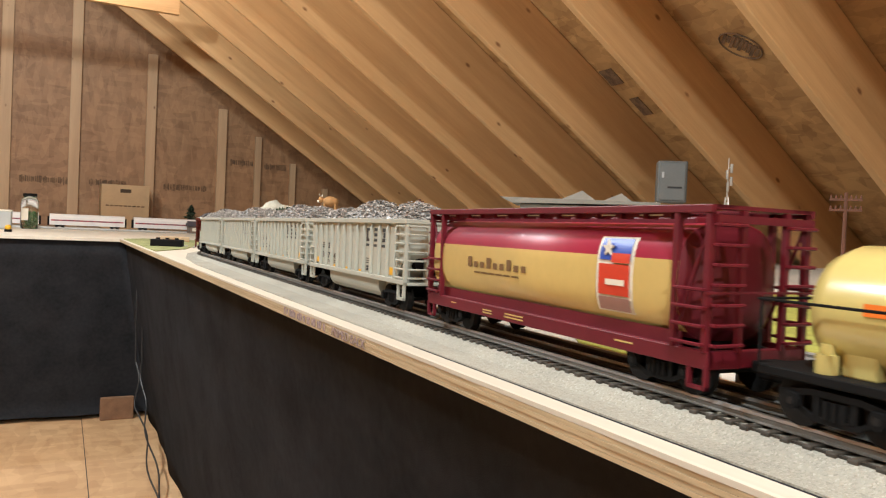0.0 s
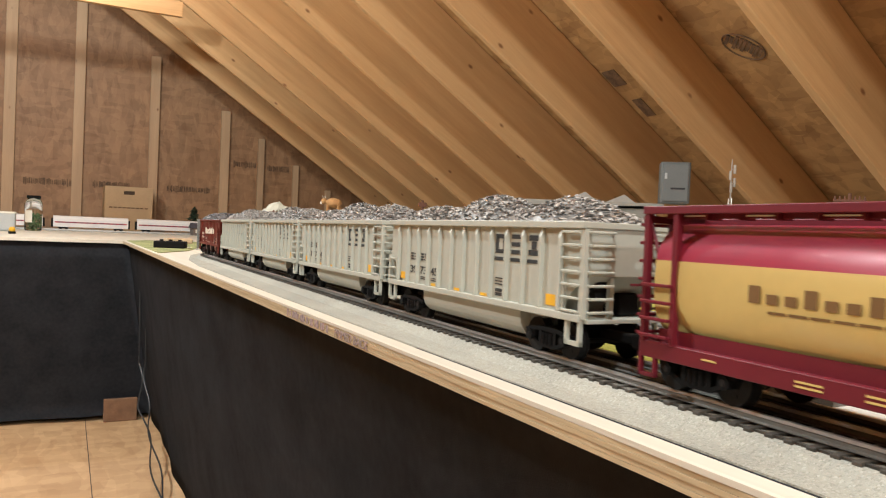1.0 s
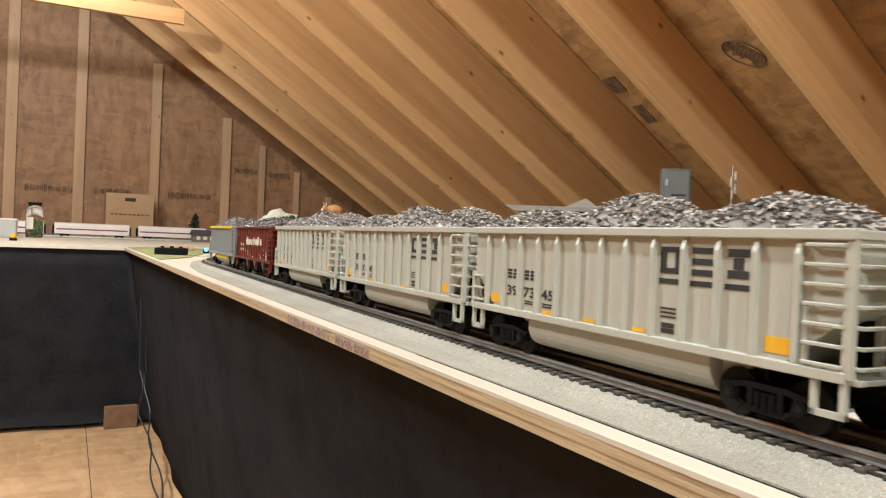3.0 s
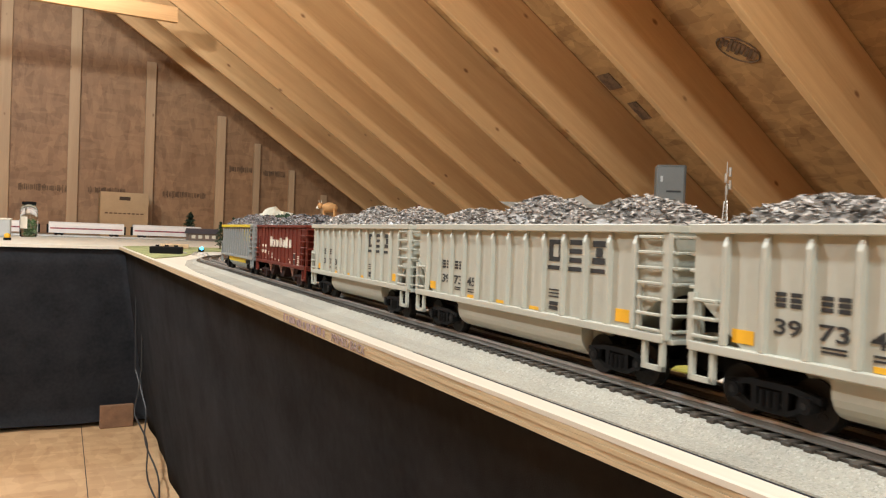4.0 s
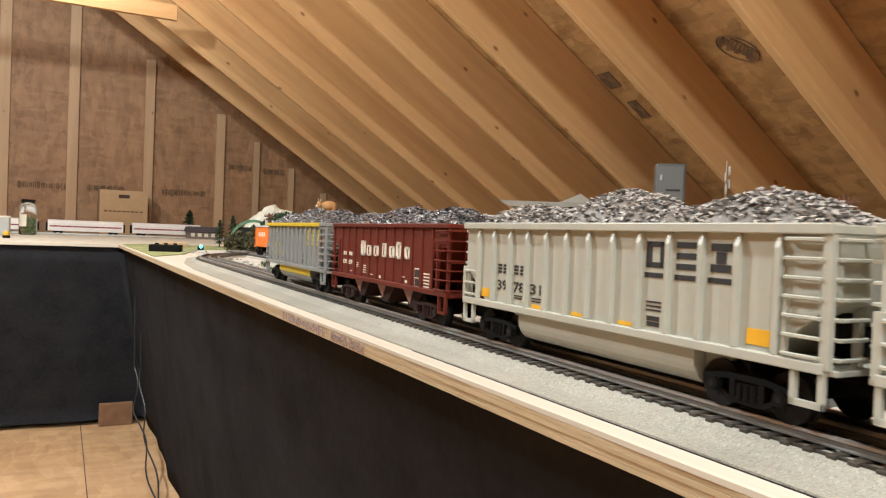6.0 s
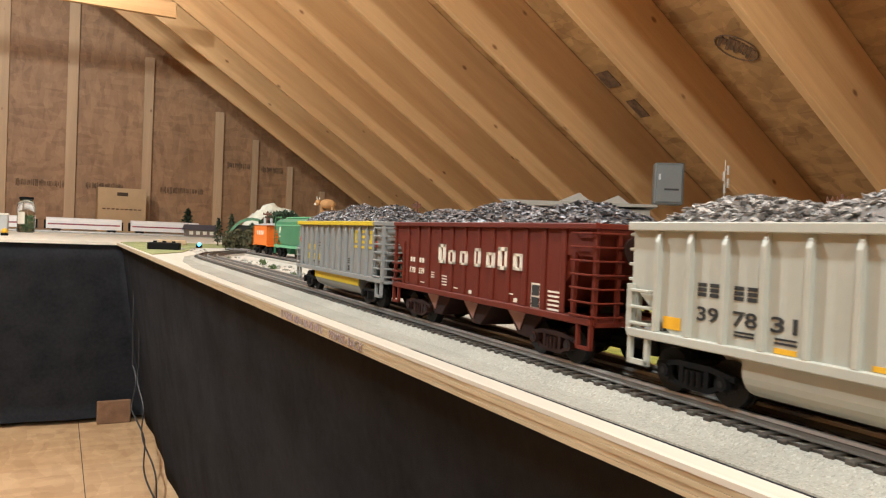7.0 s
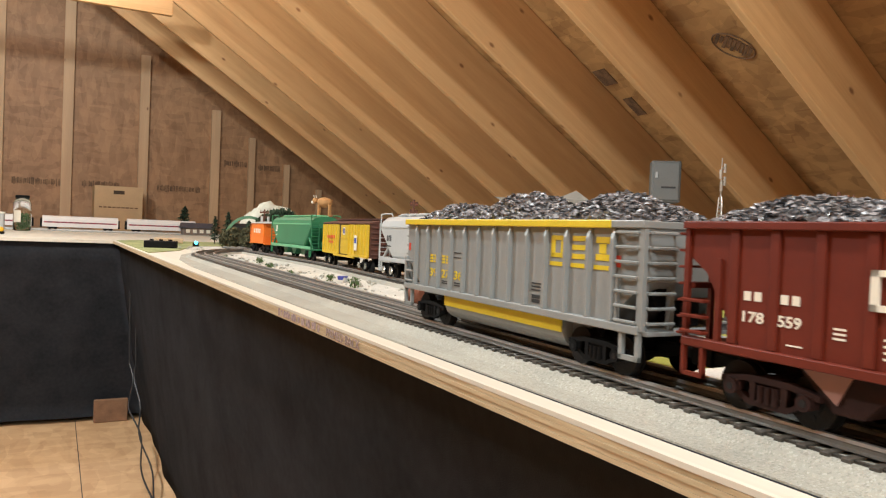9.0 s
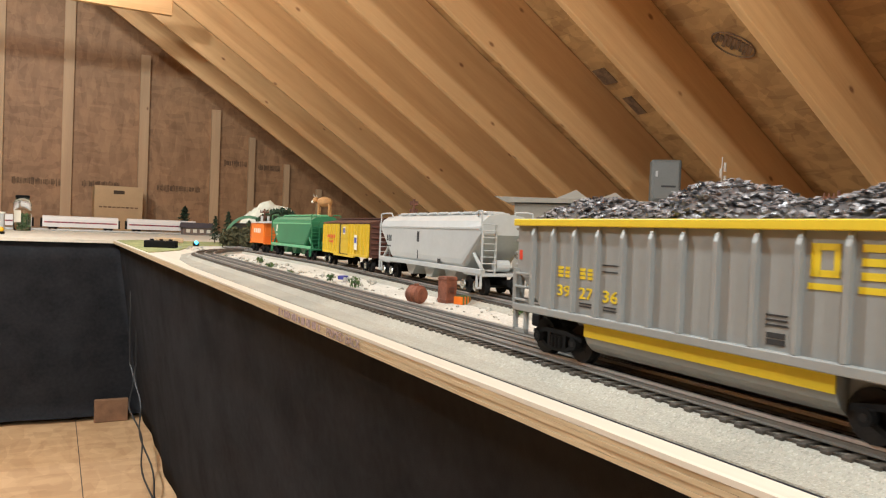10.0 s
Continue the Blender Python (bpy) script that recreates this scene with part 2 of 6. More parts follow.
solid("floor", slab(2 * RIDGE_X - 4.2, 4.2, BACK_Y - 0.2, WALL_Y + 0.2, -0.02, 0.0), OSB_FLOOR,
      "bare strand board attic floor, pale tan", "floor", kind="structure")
bm = slab(0.093, 0.0955, -2.0, 3.4, 0.0, 0.0006)
solid("floor_joint", bm, CURTAIN, "dark joint between two floor boards", "floor joint", kind="structure")


def slope_sheet(side):
    """The roof's boarding on one slope."""
    bm = bmesh.new()
    off = DEEP / COS
    if side > 0:
        poly = [(RIDGE_X, RIDGE_Z + off), (EAVE_X + 0.3, EAVE_Z + off - 0.3 * PITCH), (EAVE_X + 0.3, EAVE_Z + off + 0.02 - 0.3 * PITCH),
                (RIDGE_X, RIDGE_Z + off + 0.02)]
    else:
        ex = 2 * RIDGE_X - EAVE_X - 0.3
        poly = [(RIDGE_X, RIDGE_Z + off), (ex, EAVE_Z + off - 0.3 * PITCH), (ex, EAVE_Z + off + 0.02 - 0.3 * PITCH), (RIDGE_X, RIDGE_Z + off + 0.02)]
    prism(bm, poly, "y", BACK_Y - 0.2, WALL_Y + 0.1)
    return bm


solid("ceiling_east", slope_sheet(1), OSB, "dark strand board roof sheathing above the rafters", "roof", kind="structure")
solid("ceiling_west", slope_sheet(-1), OSB, "dark strand board roof sheathing above the rafters", "roof", kind="structure")

ANGLE = math.degrees(math.atan(PITCH))
LONG = (EAVE_X + 0.2 - RIDGE_X) / COS


def rafter_mesh():
    bm = bmesh.new()
    box(bm, 0, LONG, -0.0165, 0.0165, 0, DEEP - 0.002, 0.005)
    return finish(bm, "rafter", PINE)


RAFTER = rafter_mesh()
first_y = 0.828 * RISE
rows_y = [first_y + SPACING * k for k in range(-9, 9)]
for y in rows_y:
    r = tagged(new("rafter", RAFTER), "pale sawn pine rafter sloping up to the ridge", "rafter", "rafters under the roof")
    r.matrix_basis = pose(RIDGE_X, y, RIDGE_Z, 0, ANGLE, 0)
    r = tagged(new("rafter", RAFTER), "pale sawn pine rafter sloping up to the ridge", "rafter", "rafters under the roof")
    r.matrix_basis = pose(RIDGE_X, y, RIDGE_Z, 0, ANGLE, 180)
solid("ridge_board", slab(RIDGE_X - 0.018, RIDGE_X + 0.018, BACK_Y, WALL_Y, RIDGE_Z + 0.02, RIDGE_Z + 0.30), PINE,
      "long pine ridge board at the roof's peak", "ridge board")
# collar ties, bolted to the sides of some rafters
TIE_Z = EYE + 1.355
tie_half = (RIDGE_Z - TIE_Z) / PITCH - 0.17
bm = bmesh.new()
box(bm, -tie_half, tie_half, -0.019, 0.019, 0, 0.10, 0.003)
TIE = finish(bm, "collar_tie", PINE)
for k in (-8, -4, 0, 6):
    y = first_y + SPACING * k + (0.038 if k < 6 else -0.04)
    c = tagged(new("collar_tie", TIE), "horizontal pine collar tie between two rafters", "collar tie", "collar ties")
    c.matrix_basis = pose(RIDGE_X, y, TIE_Z + (0.0 if k == 6 else 0.5))


def gable(y, name):
    bm = bmesh.new()
    ex, wx = EAVE_X + 0.3, 2 * RIDGE_X - EAVE_X - 0.3
    top = RIDGE_Z + DEEP / COS
    prism(bm, [(ex, -0.02), (ex, top - PITCH * (ex - RIDGE_X)), (RIDGE_X, top), (wx, top - PITCH * (ex - RIDGE_X)), (wx, -0.02)], "y", y, y + 0.02)
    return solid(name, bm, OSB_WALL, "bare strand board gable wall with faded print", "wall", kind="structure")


gable(WALL_Y + 0.042, "wall_north")
gable(BACK_Y - 0.05, "wall_south")
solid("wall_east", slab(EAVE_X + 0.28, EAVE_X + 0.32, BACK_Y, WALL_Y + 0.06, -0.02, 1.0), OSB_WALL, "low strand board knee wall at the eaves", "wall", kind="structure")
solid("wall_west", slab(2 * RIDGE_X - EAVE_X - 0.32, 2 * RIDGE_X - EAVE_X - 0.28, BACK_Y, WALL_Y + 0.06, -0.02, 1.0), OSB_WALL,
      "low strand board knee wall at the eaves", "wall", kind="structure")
# wall studs: x, width
for x, w in [(-0.97, 0.085), (-0.44, 0.085), (0.071, 0.083), (0.674, 0.08), (1.293, 0.08), (1.63, 0.06), (1.97, 0.055), (2.3, 0.055), (-1.6, 0.085), (-2.2, 0.085)]:
    top = EYE + RISE - PITCH * (x if x > RIDGE_X else 2 * RIDGE_X - x) + 0.02
    bm = slab(-w / 2, w / 2, -0.019, 0.019, 0, top, 0.003)
    solid("wall_stud", bm, PINE_Z, "upright pine stud on the gable wall", "stud", "studs of the gable wall", m=pose(x, WALL_Y + 0.02, 0))
# faded print on the wall boards, unreadable bars
INK = mat("faded_ink", (0.15, 0.085, 0.047), 0.8, var=0.45, scale=22, second=(0.27, 0.15, 0.075))
rng = random.Random(5)
for cx, cz, n, w in [(-0.13, 0.30, 7, 0.40), (0.345, 0.305, 6, 0.30), (0.99, 0.307, 7, 0.38), (1.49, 0.575, 3, 0.22), (1.81, 0.557, 4, 0.22), (-0.72, 0.29, 6, 0.36)]:
    mark = thing("printed_mark", "faded dark mill print on the wall board", "printed mark", pose(cx, WALL_Y + 0.0425, EYE + cz), "prints on the boards")
    for k in range(n):
        bm = bmesh.new()
        a, g = -w / 2 + w * k / n, w / n
        for q in range(4):
            hh = rng.uniform(0.020, 0.034)
            box(bm, a + g * 0.23 * q, a + g * 0.23 * q + g * rng.uniform(0.12, 0.22), -0.004, 0.0, -hh * rng.uniform(0.6, 1.0), hh)
        part("print_bar", bm, INK, mark)
# oval grade stamp and dark labels under the roof boards


def stamp(x, y, a, b):
    bm = bmesh.new()
    n = 40
    for k in range(n):
        t0, t1 = 2 * math.pi * k / n, 2 * math.pi * (k + 1) / n
        wire(bm, [(a * math.cos(t0), b * math.sin(t0), 0), (a * math.cos(t1), b * math.sin(t1), 0)], 0.0035, 4)
    rr = random.Random(2)
    for j in range(-4, 5):
        hh = b * 0.8 * math.sqrt(1 - (j / 5) ** 2) * rr.uniform(0.7, 1.0)
        box(bm, j * a / 5.2 - 0.007, j * a / 5.2 + 0.006, -hh, hh * rr.uniform(0.3, 0.95), -0.002, 0.003)
    ob = solid("grade_stamp", bm, INK, "dark oval grade stamp on the roof boards", "stamp", "prints on the boards")
    z = EYE + RISE + DEEP / COS - PITCH * x - 0.004
    ob.matrix_basis = pose(x, y, z, 0, ANGLE, 0) @ pose(0, 0, 0, 0, 0, -40)


stamp(2.25, 1.985, 0.085, 0.056)
for x, y, w, l in [(2.245, 2.715, 0.085, 0.10), (2.42, 2.70, 0.06, 0.12)]:
    ob = solid("paper_label", slab(-l / 2, l / 2, -w / 2, w / 2, -0.0015, 0.0015), INK, "dark stained label under the roof boards", "label", "prints on the boards")
    ob.matrix_basis = pose(x, y, EYE + RISE + DEEP / COS - PITCH * x - 0.004, 0, ANGLE, 0)
# hanging bulbs, all out of view, two there only as fill
BULB = glow("lit_bulb", (1.0, 0.82, 0.6), 12.0)
SOCKET = mat("white_socket", (0.7, 0.68, 0.62), 0.5)
for bx, by, bz, bw in BULBS_AND_FILL:
    t = thing("ceiling_bulb", "lit bare bulb out of view, placed to light the attic", "bulb", pose(bx, by, bz), "bulbs under the ridge")
    bm = bmesh.new()
    rod(bm, (0, 0, 0.02), (0, 0, 0.07), 0.02, 16)
    rod(bm, (0, 0, 0.07), (0, 0, RIDGE_Z - PITCH * abs(bx - RIDGE_X) - bz + 0.02), 0.004, 8)
    part("socket", bm, SOCKET, t)
    bm = bmesh.new()
    bmesh.ops.create_uvsphere(bm, u_segments=20, v_segments=12, radius=0.03)
    p = part("glass", bm, BULB, t, smooth=True)
    p.visible_shadow = False

# ---- the layout tables ----
TOP = EYE - 0.083
RAIL = EYE - 0.070
EDGE_X = 0.2135
FAR_Y = 3.33
PLY = 0.0125
layout = thing("layout_table", "long plywood layout table with a raw sawn edge", "table", kind="structure")
bm = bmesh.new()
box(bm, EDGE_X + 0.003, 3.35, -4.0, 7.0, TOP - PLY, TOP, 0.0)
part("deck", bm, PLY_TOP, layout)
for k, (a, b) in enumerate([(0.0, 0.0026), (0.0026, 0.0050), (0.0050, 0.0076), (0.0076, 0.0102), (0.0102, PLY)]):
    bm = bmesh.new()
    last = None
    n = 240
    for j in range(n + 1):
        y = -2.0 + (FAR_Y + 2.0) * j / n
        x = EDGE_X + (0.0003 if k % 2 else 0.0) + 0.0005 * noise.noise((k * 3.1, j * 0.7, 0.3))
        ring = [bm.verts.new(p) for p in ((x, y, TOP - b + 0.0001), (x, y, TOP - a - (0.0001 if k else 0)), (EDGE_X + 0.003, y, TOP - a - (0.0001 if k else 0)), (EDGE_X + 0.003, y, TOP - b + 0.0001))]
        if last:
            for q in range(4):
                bm.faces.new((last[q], ring[q], ring[(q + 1) % 4], last[(q + 1) % 4]))
        last = ring
    part("ply_layer", bm, PLY_EDGE if k else PLY_TOP, layout)
bm = bmesh.new()
box(bm, -3.2, EDGE_X + 0.003, FAR_Y, 7.0, TOP - PLY, TOP)
part("far_deck", bm, PLY_TOP, layout)
leg = bmesh.new()
box(leg, -0.02, 0.02, -0.04, 0.04, 0, TOP - PLY)
leg = finish(leg, "leg", PINE_Z)
for sx in (0.6, 1.6, 2.6):
    for sy in (-3.5, -1.5, 0.5, 2.5, 4.5, 6.5):
        o = new("leg", leg)
        o.parent = layout
        o.matrix_basis = pose(sx, sy, 0)


def cloth(pts_top, pts_bot, z0, z1, n, folds, seed):
    """Hanging black cloth with soft folds between two lines on the floor plan."""
    bm = bmesh.new()
    rows = 10
    grid = []
    (ax, ay), (bx2, by2) = pts_top
    (cx, cy), (dx, dy) = pts_bot
    tx, ty = bx2 - ax, by2 - ay
    ll = math.hypot(tx, ty)
    nx, ny = -ty / ll, tx / ll
    for i in range(n + 1):
        u = i / n
        col = []
        for j in range(rows + 1):
            v = j / rows
            f = folds * v * (noise.noise((u * 14, seed, v * 0.6)) + 0.4 * noise.noise((u * 41, seed + 4, v)))
            col.append(bm.verts.new((ax + tx * u + (cx - ax + (dx - cx - tx) * u) * v + nx * f, ay + ty * u + (cy - ay + (dy - cy - ty) * u) * v + ny * f, z1 + (z0 - z1) * v)))
        grid.append(col)
    for i in range(n):
        for j in range(rows):
            bm.faces.new((grid[i][j], grid[i + 1][j], grid[i + 1][j + 1], grid[i][j + 1]))
    bmesh.ops.solidify(bm, geom=bm.faces[:], thickness=0.0015)
    return bm


solid("table_skirt", cloth([(EDGE_X + 0.012, -3.9), (EDGE_X + 0.022, FAR_Y + 0.012)], [(0.325, -3.9), (0.345, FAR_Y + 0.03)], 0.004, TOP - PLY, 160, 0.02, 1), CURTAIN,
      "black cloth skirt hanging from the table's edge", "table skirt", "black table skirts", smooth=True)
solid("table_skirt", cloth([(-3.1, FAR_Y + 0.014), (EDGE_X + 0.03, FAR_Y + 0.014)], [(-3.1, FAR_Y + 0.07), (0.37, FAR_Y + 0.045)], 0.02, TOP - PLY, 90, 0.02, 7), CURTAIN,
      "black cloth skirt hanging from the table's edge", "table skirt", "black table skirts", smooth=True)
# the shade beside the skirt is put into the offcut's brown
solid("wood_block", slab(-0.065, 0.065, -0.012, 0.012, 0, 0.095, 0.004), mat("lumber_in_shade", (0.20, 0.105, 0.055), 0.8, var=0.2, scale=30), "short brown lumber offcut against the skirt, darkened as in shade", "wood block", m=pose(0.225, 3.345, 0.0, 0, 0, 2))
CABLE = mat("black_cable", (0.015, 0.014, 0.014), 0.5)
for k, (dx, sw) in enumerate(((0.0, 0.010), (0.022, -0.008))):
    bm = bmesh.new()
    pts = [(0.262 + dx + sw * math.sin(i * 0.7), 3.0 - 0.02 * i, 0.30 - 0.02 * i) for i in range(8)]
    pts += [(0.268 + dx * 0.6 + sw * math.sin(i * 0.6), 2.8 - 0.045 * i, 0.13 - 0.009 * i) for i in range(1, 15)]
    wire(bm, [(0.262 + dx, 3.1, TOP - 0.02)] + pts, 0.0028)
    solid("cable", bm, CABLE, "thin black cable hanging down the skirt to the floor", "cable", "cables by the skirt")

# ground sheets on the table: grey printed ballast along the edge, sand, grass
bm = bmesh.new()
poly = [(0.2275, -4.0), (0.2275, 0.5), (0.229, 0.9), (0.233, 1.5), (0.25, 1.75), (0.29, 2.0), (0.36, 2.22), (0.36, -4.0)]
prism(bm, poly, "z", TOP, TOP + 0.0015)
# thin black strip drawn as the shadow under the sheet's lifted edge
cut = bmesh.new()
prism(cut, [(0.22715, -4.0), (0.22715, 0.25), (0.2274, 0.48), (0.2274, -4.0)], "z", TOP, TOP + 0.0006)
solid("sheet_edge", cut, CURTAIN, "dark strip drawn as the shadow under the ballast sheet", "edge", kind="structure")
solid("ballast_sheet", bm, MAT_GREY, "grey printed ballast sheet along the table's edge", "ballast sheet", kind="structure")
bm = bmesh.new()
prism(bm, [(0.3602, -4.0), (0.3602, 2.3), (0.46, 2.75), (0.75, 3.0), (2.9, 3.0), (2.9, -4.0)], "z", TOP, TOP + 0.0019)
solid("sand_ground", bm, SAND, "pale sandy layout ground", "sand", kind="structure")
bm = bmesh.new()
prism(bm, [(0.222, 2.1), (0.225, 3.3), (0.32, 3.45), (0.75, 3.45), (0.72, 3.03), (0.44, 2.78), (0.33, 2.32)], "z", TOP, TOP + 0.0022)
solid("grass_sheet", bm, GRASS, "yellow-green grass mat at the table's corner", "grass", kind="structure")
bm = bmesh.new()
rng = random.Random(11)
for k in range(300):
    x, y = rng.uniform(0.362, 0.44), rng.uniform(0.2, 2.6)
    r = rng.choice((0.0012, 0.0015, 0.002, 0.0038)) * rng.uniform(0.7, 1.3)
    blob(bm, (x, y, TOP + 0.002 + r * 0.4), r, k, 1, 0.5, (1, 1.1, 0.7))
solid("pebbles", bm, speckle("pebble_grey", (0.34, 0.33, 0.28), (0.22, 0.21, 0.17), (0.48, 0.46, 0.41)), "loose pale pebbles on the sand", "pebbles", kind="stuff")

# ---- tracks ----
LINE_X, LEAN = 0.2813, 0.0196
GAUGE = 0.0427
BEND_Y, BEND_R = 1.76, 0.80


def on_line(s):
    """Place and heading of the main line, s metres along it from beside the camera."""
    if s <= BEND_Y:
        return LINE_X + LEAN * s, s, math.atan(LEAN)
    h = math.atan(LEAN)
    a = h + min((s - BEND_Y) / BEND_R, 2.2)
    return LINE_X + LEAN * BEND_Y + BEND_R * (math.cos(h) - math.cos(a)), BEND_Y + BEND_R * (math.sin(a) - math.sin(h)), a


def on_siding(s):
    x0 = 0.452 + 0.075 * (min(s, 1.5) - 0.6)
    return x0, s, math.atan(0.075) if s < 1.5 else 0.0


STEEL = mat("rail_steel", (0.62, 0.61, 0.59), 0.36, metal=0.8, var=0.1, scale=60, bump=0.02)
RAIL_SIDE = mat("dull_rail_side", (0.26, 0.25, 0.23), 0.45, metal=0.6)
TIE_MAT = mat("dark_brown_tie", (0.055, 0.045, 0.034), 0.5, var=0.3, scale=60, rand=0.35)


def track(name, fn, s0, s1, step, label, own):
    """Three rails on ties: own ties as pieces between two places, the rest joined."""
    tr = thing(name, label, "track", kind="structure")
    for off, m, nm in ((-GAUGE / 2, STEEL, "rail"), (0, STEEL, "centre_rail"), (GAUGE / 2, STEEL, "rail")):
        bm = bmesh.new()
        n = int((s1 - s0) / 0.04)
        prof = [(-0.0020, -0.0042), (0.0020, -0.0042), (0.0020, -0.0037), (0.0007, -0.0033), (0.0007, -0.0018), (0.0013, -0.0013), (0.0011, 0), (-0.0011, 0),
                (-0.0013, -0.0013), (-0.0007, -0.0018), (-0.0007, -0.0033), (-0.0020, -0.0037)]
        last = None
        for i in range(n + 1):
            x, y, a = fn(s0 + (s1 - s0) * i / n)
            ring = [bm.verts.new((x + (off + p) * math.cos(a), y - (off + p) * math.sin(a), RAIL + q)) for p, q in prof]
            if last:
                for j in range(len(prof)):
                    f = bm.faces.new((last[j], ring[j], ring[(j + 1) % len(prof)], last[(j + 1) % len(prof)]))
                    f.material_index = 1 if j in (6, 7) else 0
            last = ring
        part(nm, bm, [RAIL_SIDE, m], tr)
    bm = bmesh.new()
    last = None
    n = int((s1 - s0) / 0.04)
    for i in range(n + 1):
        x, y, a = fn(s0 + (s1 - s0) * i / n)
        ring = [bm.verts.new((x + p * math.cos(a), y - p * math.sin(a), RAIL + q)) for p, q in ((-0.0420, -0.0116), (-0.0335, -0.0068), (-0.0265, -0.0054), (-0.0185, -0.0062), (0.0185, -0.0062), (0.0265, -0.0054), (0.0335, -0.0068), (0.0420, -0.0116))]
        if last:
            for j in range(8):
                bm.faces.new((last[j], ring[j], ring[(j + 1) % 8], last[(j + 1) % 8]))
        last = ring
    part("ballast_fill", bm, MAT_GREY, tr)
    # dark strips that run across the ties outside the rails
    for sx in (-1, 1):
        bm = bmesh.new()
        last = None
        for i in range(n + 1):
            x, y, a = fn(s0 + (s1 - s0) * i / n)
            ring = [bm.verts.new((x + sx * p * math.cos(a), y - sx * p * math.sin(a), RAIL + q)) for p, q in ((0.0276, -0.0080), (0.0276, -0.0050), (0.0296, -0.0050), (0.0296, -0.0080))]
            if last:
                for j in range(4):
                    bm.faces.new((last[j], ring[j], ring[(j + 1) % 4], last[(j + 1) % 4]))
            last = ring
        part("tie_strip", bm, TIE_MAT, tr)
    bm = bmesh.new()
    box(bm, -0.0314, 0.0314, -0.0021, 0.0021, -0.0078, -0.0046, 0.0005)
    me = finish(bm, "tie", TIE_MAT)
    rest = bmesh.new()
    s, r = s0, random.Random(3)
    while s < s1:
        x, y, a = fn(s)
        if own[0] <= s <= own[1]:
            o = new("tie", me)
            o.parent = tr
            o.matrix_basis = pose(x + r.uniform(-0.0006, 0.0006), y, RAIL, 0, 0, -math.degrees(a) + r.uniform(-1, 1))
        else:
            m = pose(x, y, RAIL, 0, 0, -math.degrees(a))
            bmesh.ops.create_cube(rest, size=1, matrix=m @ Matrix.Translation((0, 0, -0.0057)) @ Matrix.Diagonal((0.0628, 0.0044, 0.0030, 1)))
        s += step
    tagged(part("far_ties", rest, TIE_MAT, tr), kind="stuff")
    return tr



# ---- rolling stock ----
WHEEL_R = 0.0105
BLACK = mat("black_plastic", (0.008, 0.0075, 0.0075), 0.7, var=0.2, scale=80, spec=0.12)
WHEEL = mat("worn_wheel_steel", (0.022, 0.020, 0.019), 0.6, metal=0.3, var=0.3, scale=90, spec=0.2)
CREAM = mat("pale_cream_paint", (0.45, 0.452, 0.385), 0.42, var=0.05, scale=25, bump=0.03, spec=0.4)
GREY = mat("silver_grey_paint", (0.255, 0.265, 0.255), 0.42, var=0.06, scale=25, bump=0.03, spec=0.4)
YELLOW = mat("bright_yellow_paint", (0.66, 0.49, 0.02), 0.45, var=0.06, scale=30, bump=0.03)
OXIDE = mat("oxide_red_paint", (0.128, 0.019, 0.009), 0.5, var=0.1, scale=25, bump=0.04, spec=0.28)
OXIDE_DARK = mat("oxide_red_truck", (0.030, 0.011, 0.008), 0.75, var=0.25, scale=60, spec=0.2)
WHITE = mat("white_lettering", (0.75, 0.70, 0.58), 0.6, var=0.05)
DARK = mat("black_lettering", (0.02, 0.02, 0.02), 0.6, var=0.1)
AMBER = mat("amber_reflector", (0.80, 0.42, 0.02), 0.5, var=0.08)
MAROON = mat("maroon_paint", (0.135, 0.010, 0.018), 0.45, var=0.1, scale=30, bump=0.03, spec=0.35)
CRIMSON = mat("crimson_tank_paint", (0.34, 0.016, 0.045), 0.42, var=0.06, scale=20, bump=0.02, coat=0.12)
BUFF = mat("buff_tank_paint", (0.62, 0.445, 0.15), 0.4, var=0.05, scale=20, bump=0.02, coat=0.15)
PINK = mat("faded_pink_paint", (0.33, 0.17, 0.14), 0.4, var=0.06)
BLUE = mat("blue_emblem", (0.02, 0.07, 0.40), 0.4, var=0.05)
SCARLET = mat("scarlet_emblem", (0.60, 0.05, 0.02), 0.4, var=0.05)
TANK_YELLOW = mat("pale_yellow_tank", (0.58, 0.48, 0.17), 0.25, var=0.05, scale=20, bump=0.02, coat=0.4)
LIGHT_GREY = mat("light_grey_paint", (0.44, 0.455, 0.445), 0.4, var=0.06, scale=22, bump=0.03)
GREEN = mat("dark_green_paint", (0.033, 0.19, 0.088), 0.35, var=0.1, scale=20, bump=0.03)
MINT = mat("mint_green_trim", (0.15, 0.42, 0.22), 0.4, var=0.06)
BOX_YELLOW = mat("boxcar_yellow", (0.60, 0.40, 0.02), 0.45, var=0.08, scale=20)
BROWN = mat("boxcar_brown", (0.09, 0.03, 0.018), 0.6, var=0.15, scale=25)
ORANGE = mat("orange_caboose_paint", (0.75, 0.17, 0.015), 0.4, var=0.06, scale=20)
CHROME = mat("bright_axle_cap", (0.6, 0.58, 0.52), 0.25, metal=0.9)


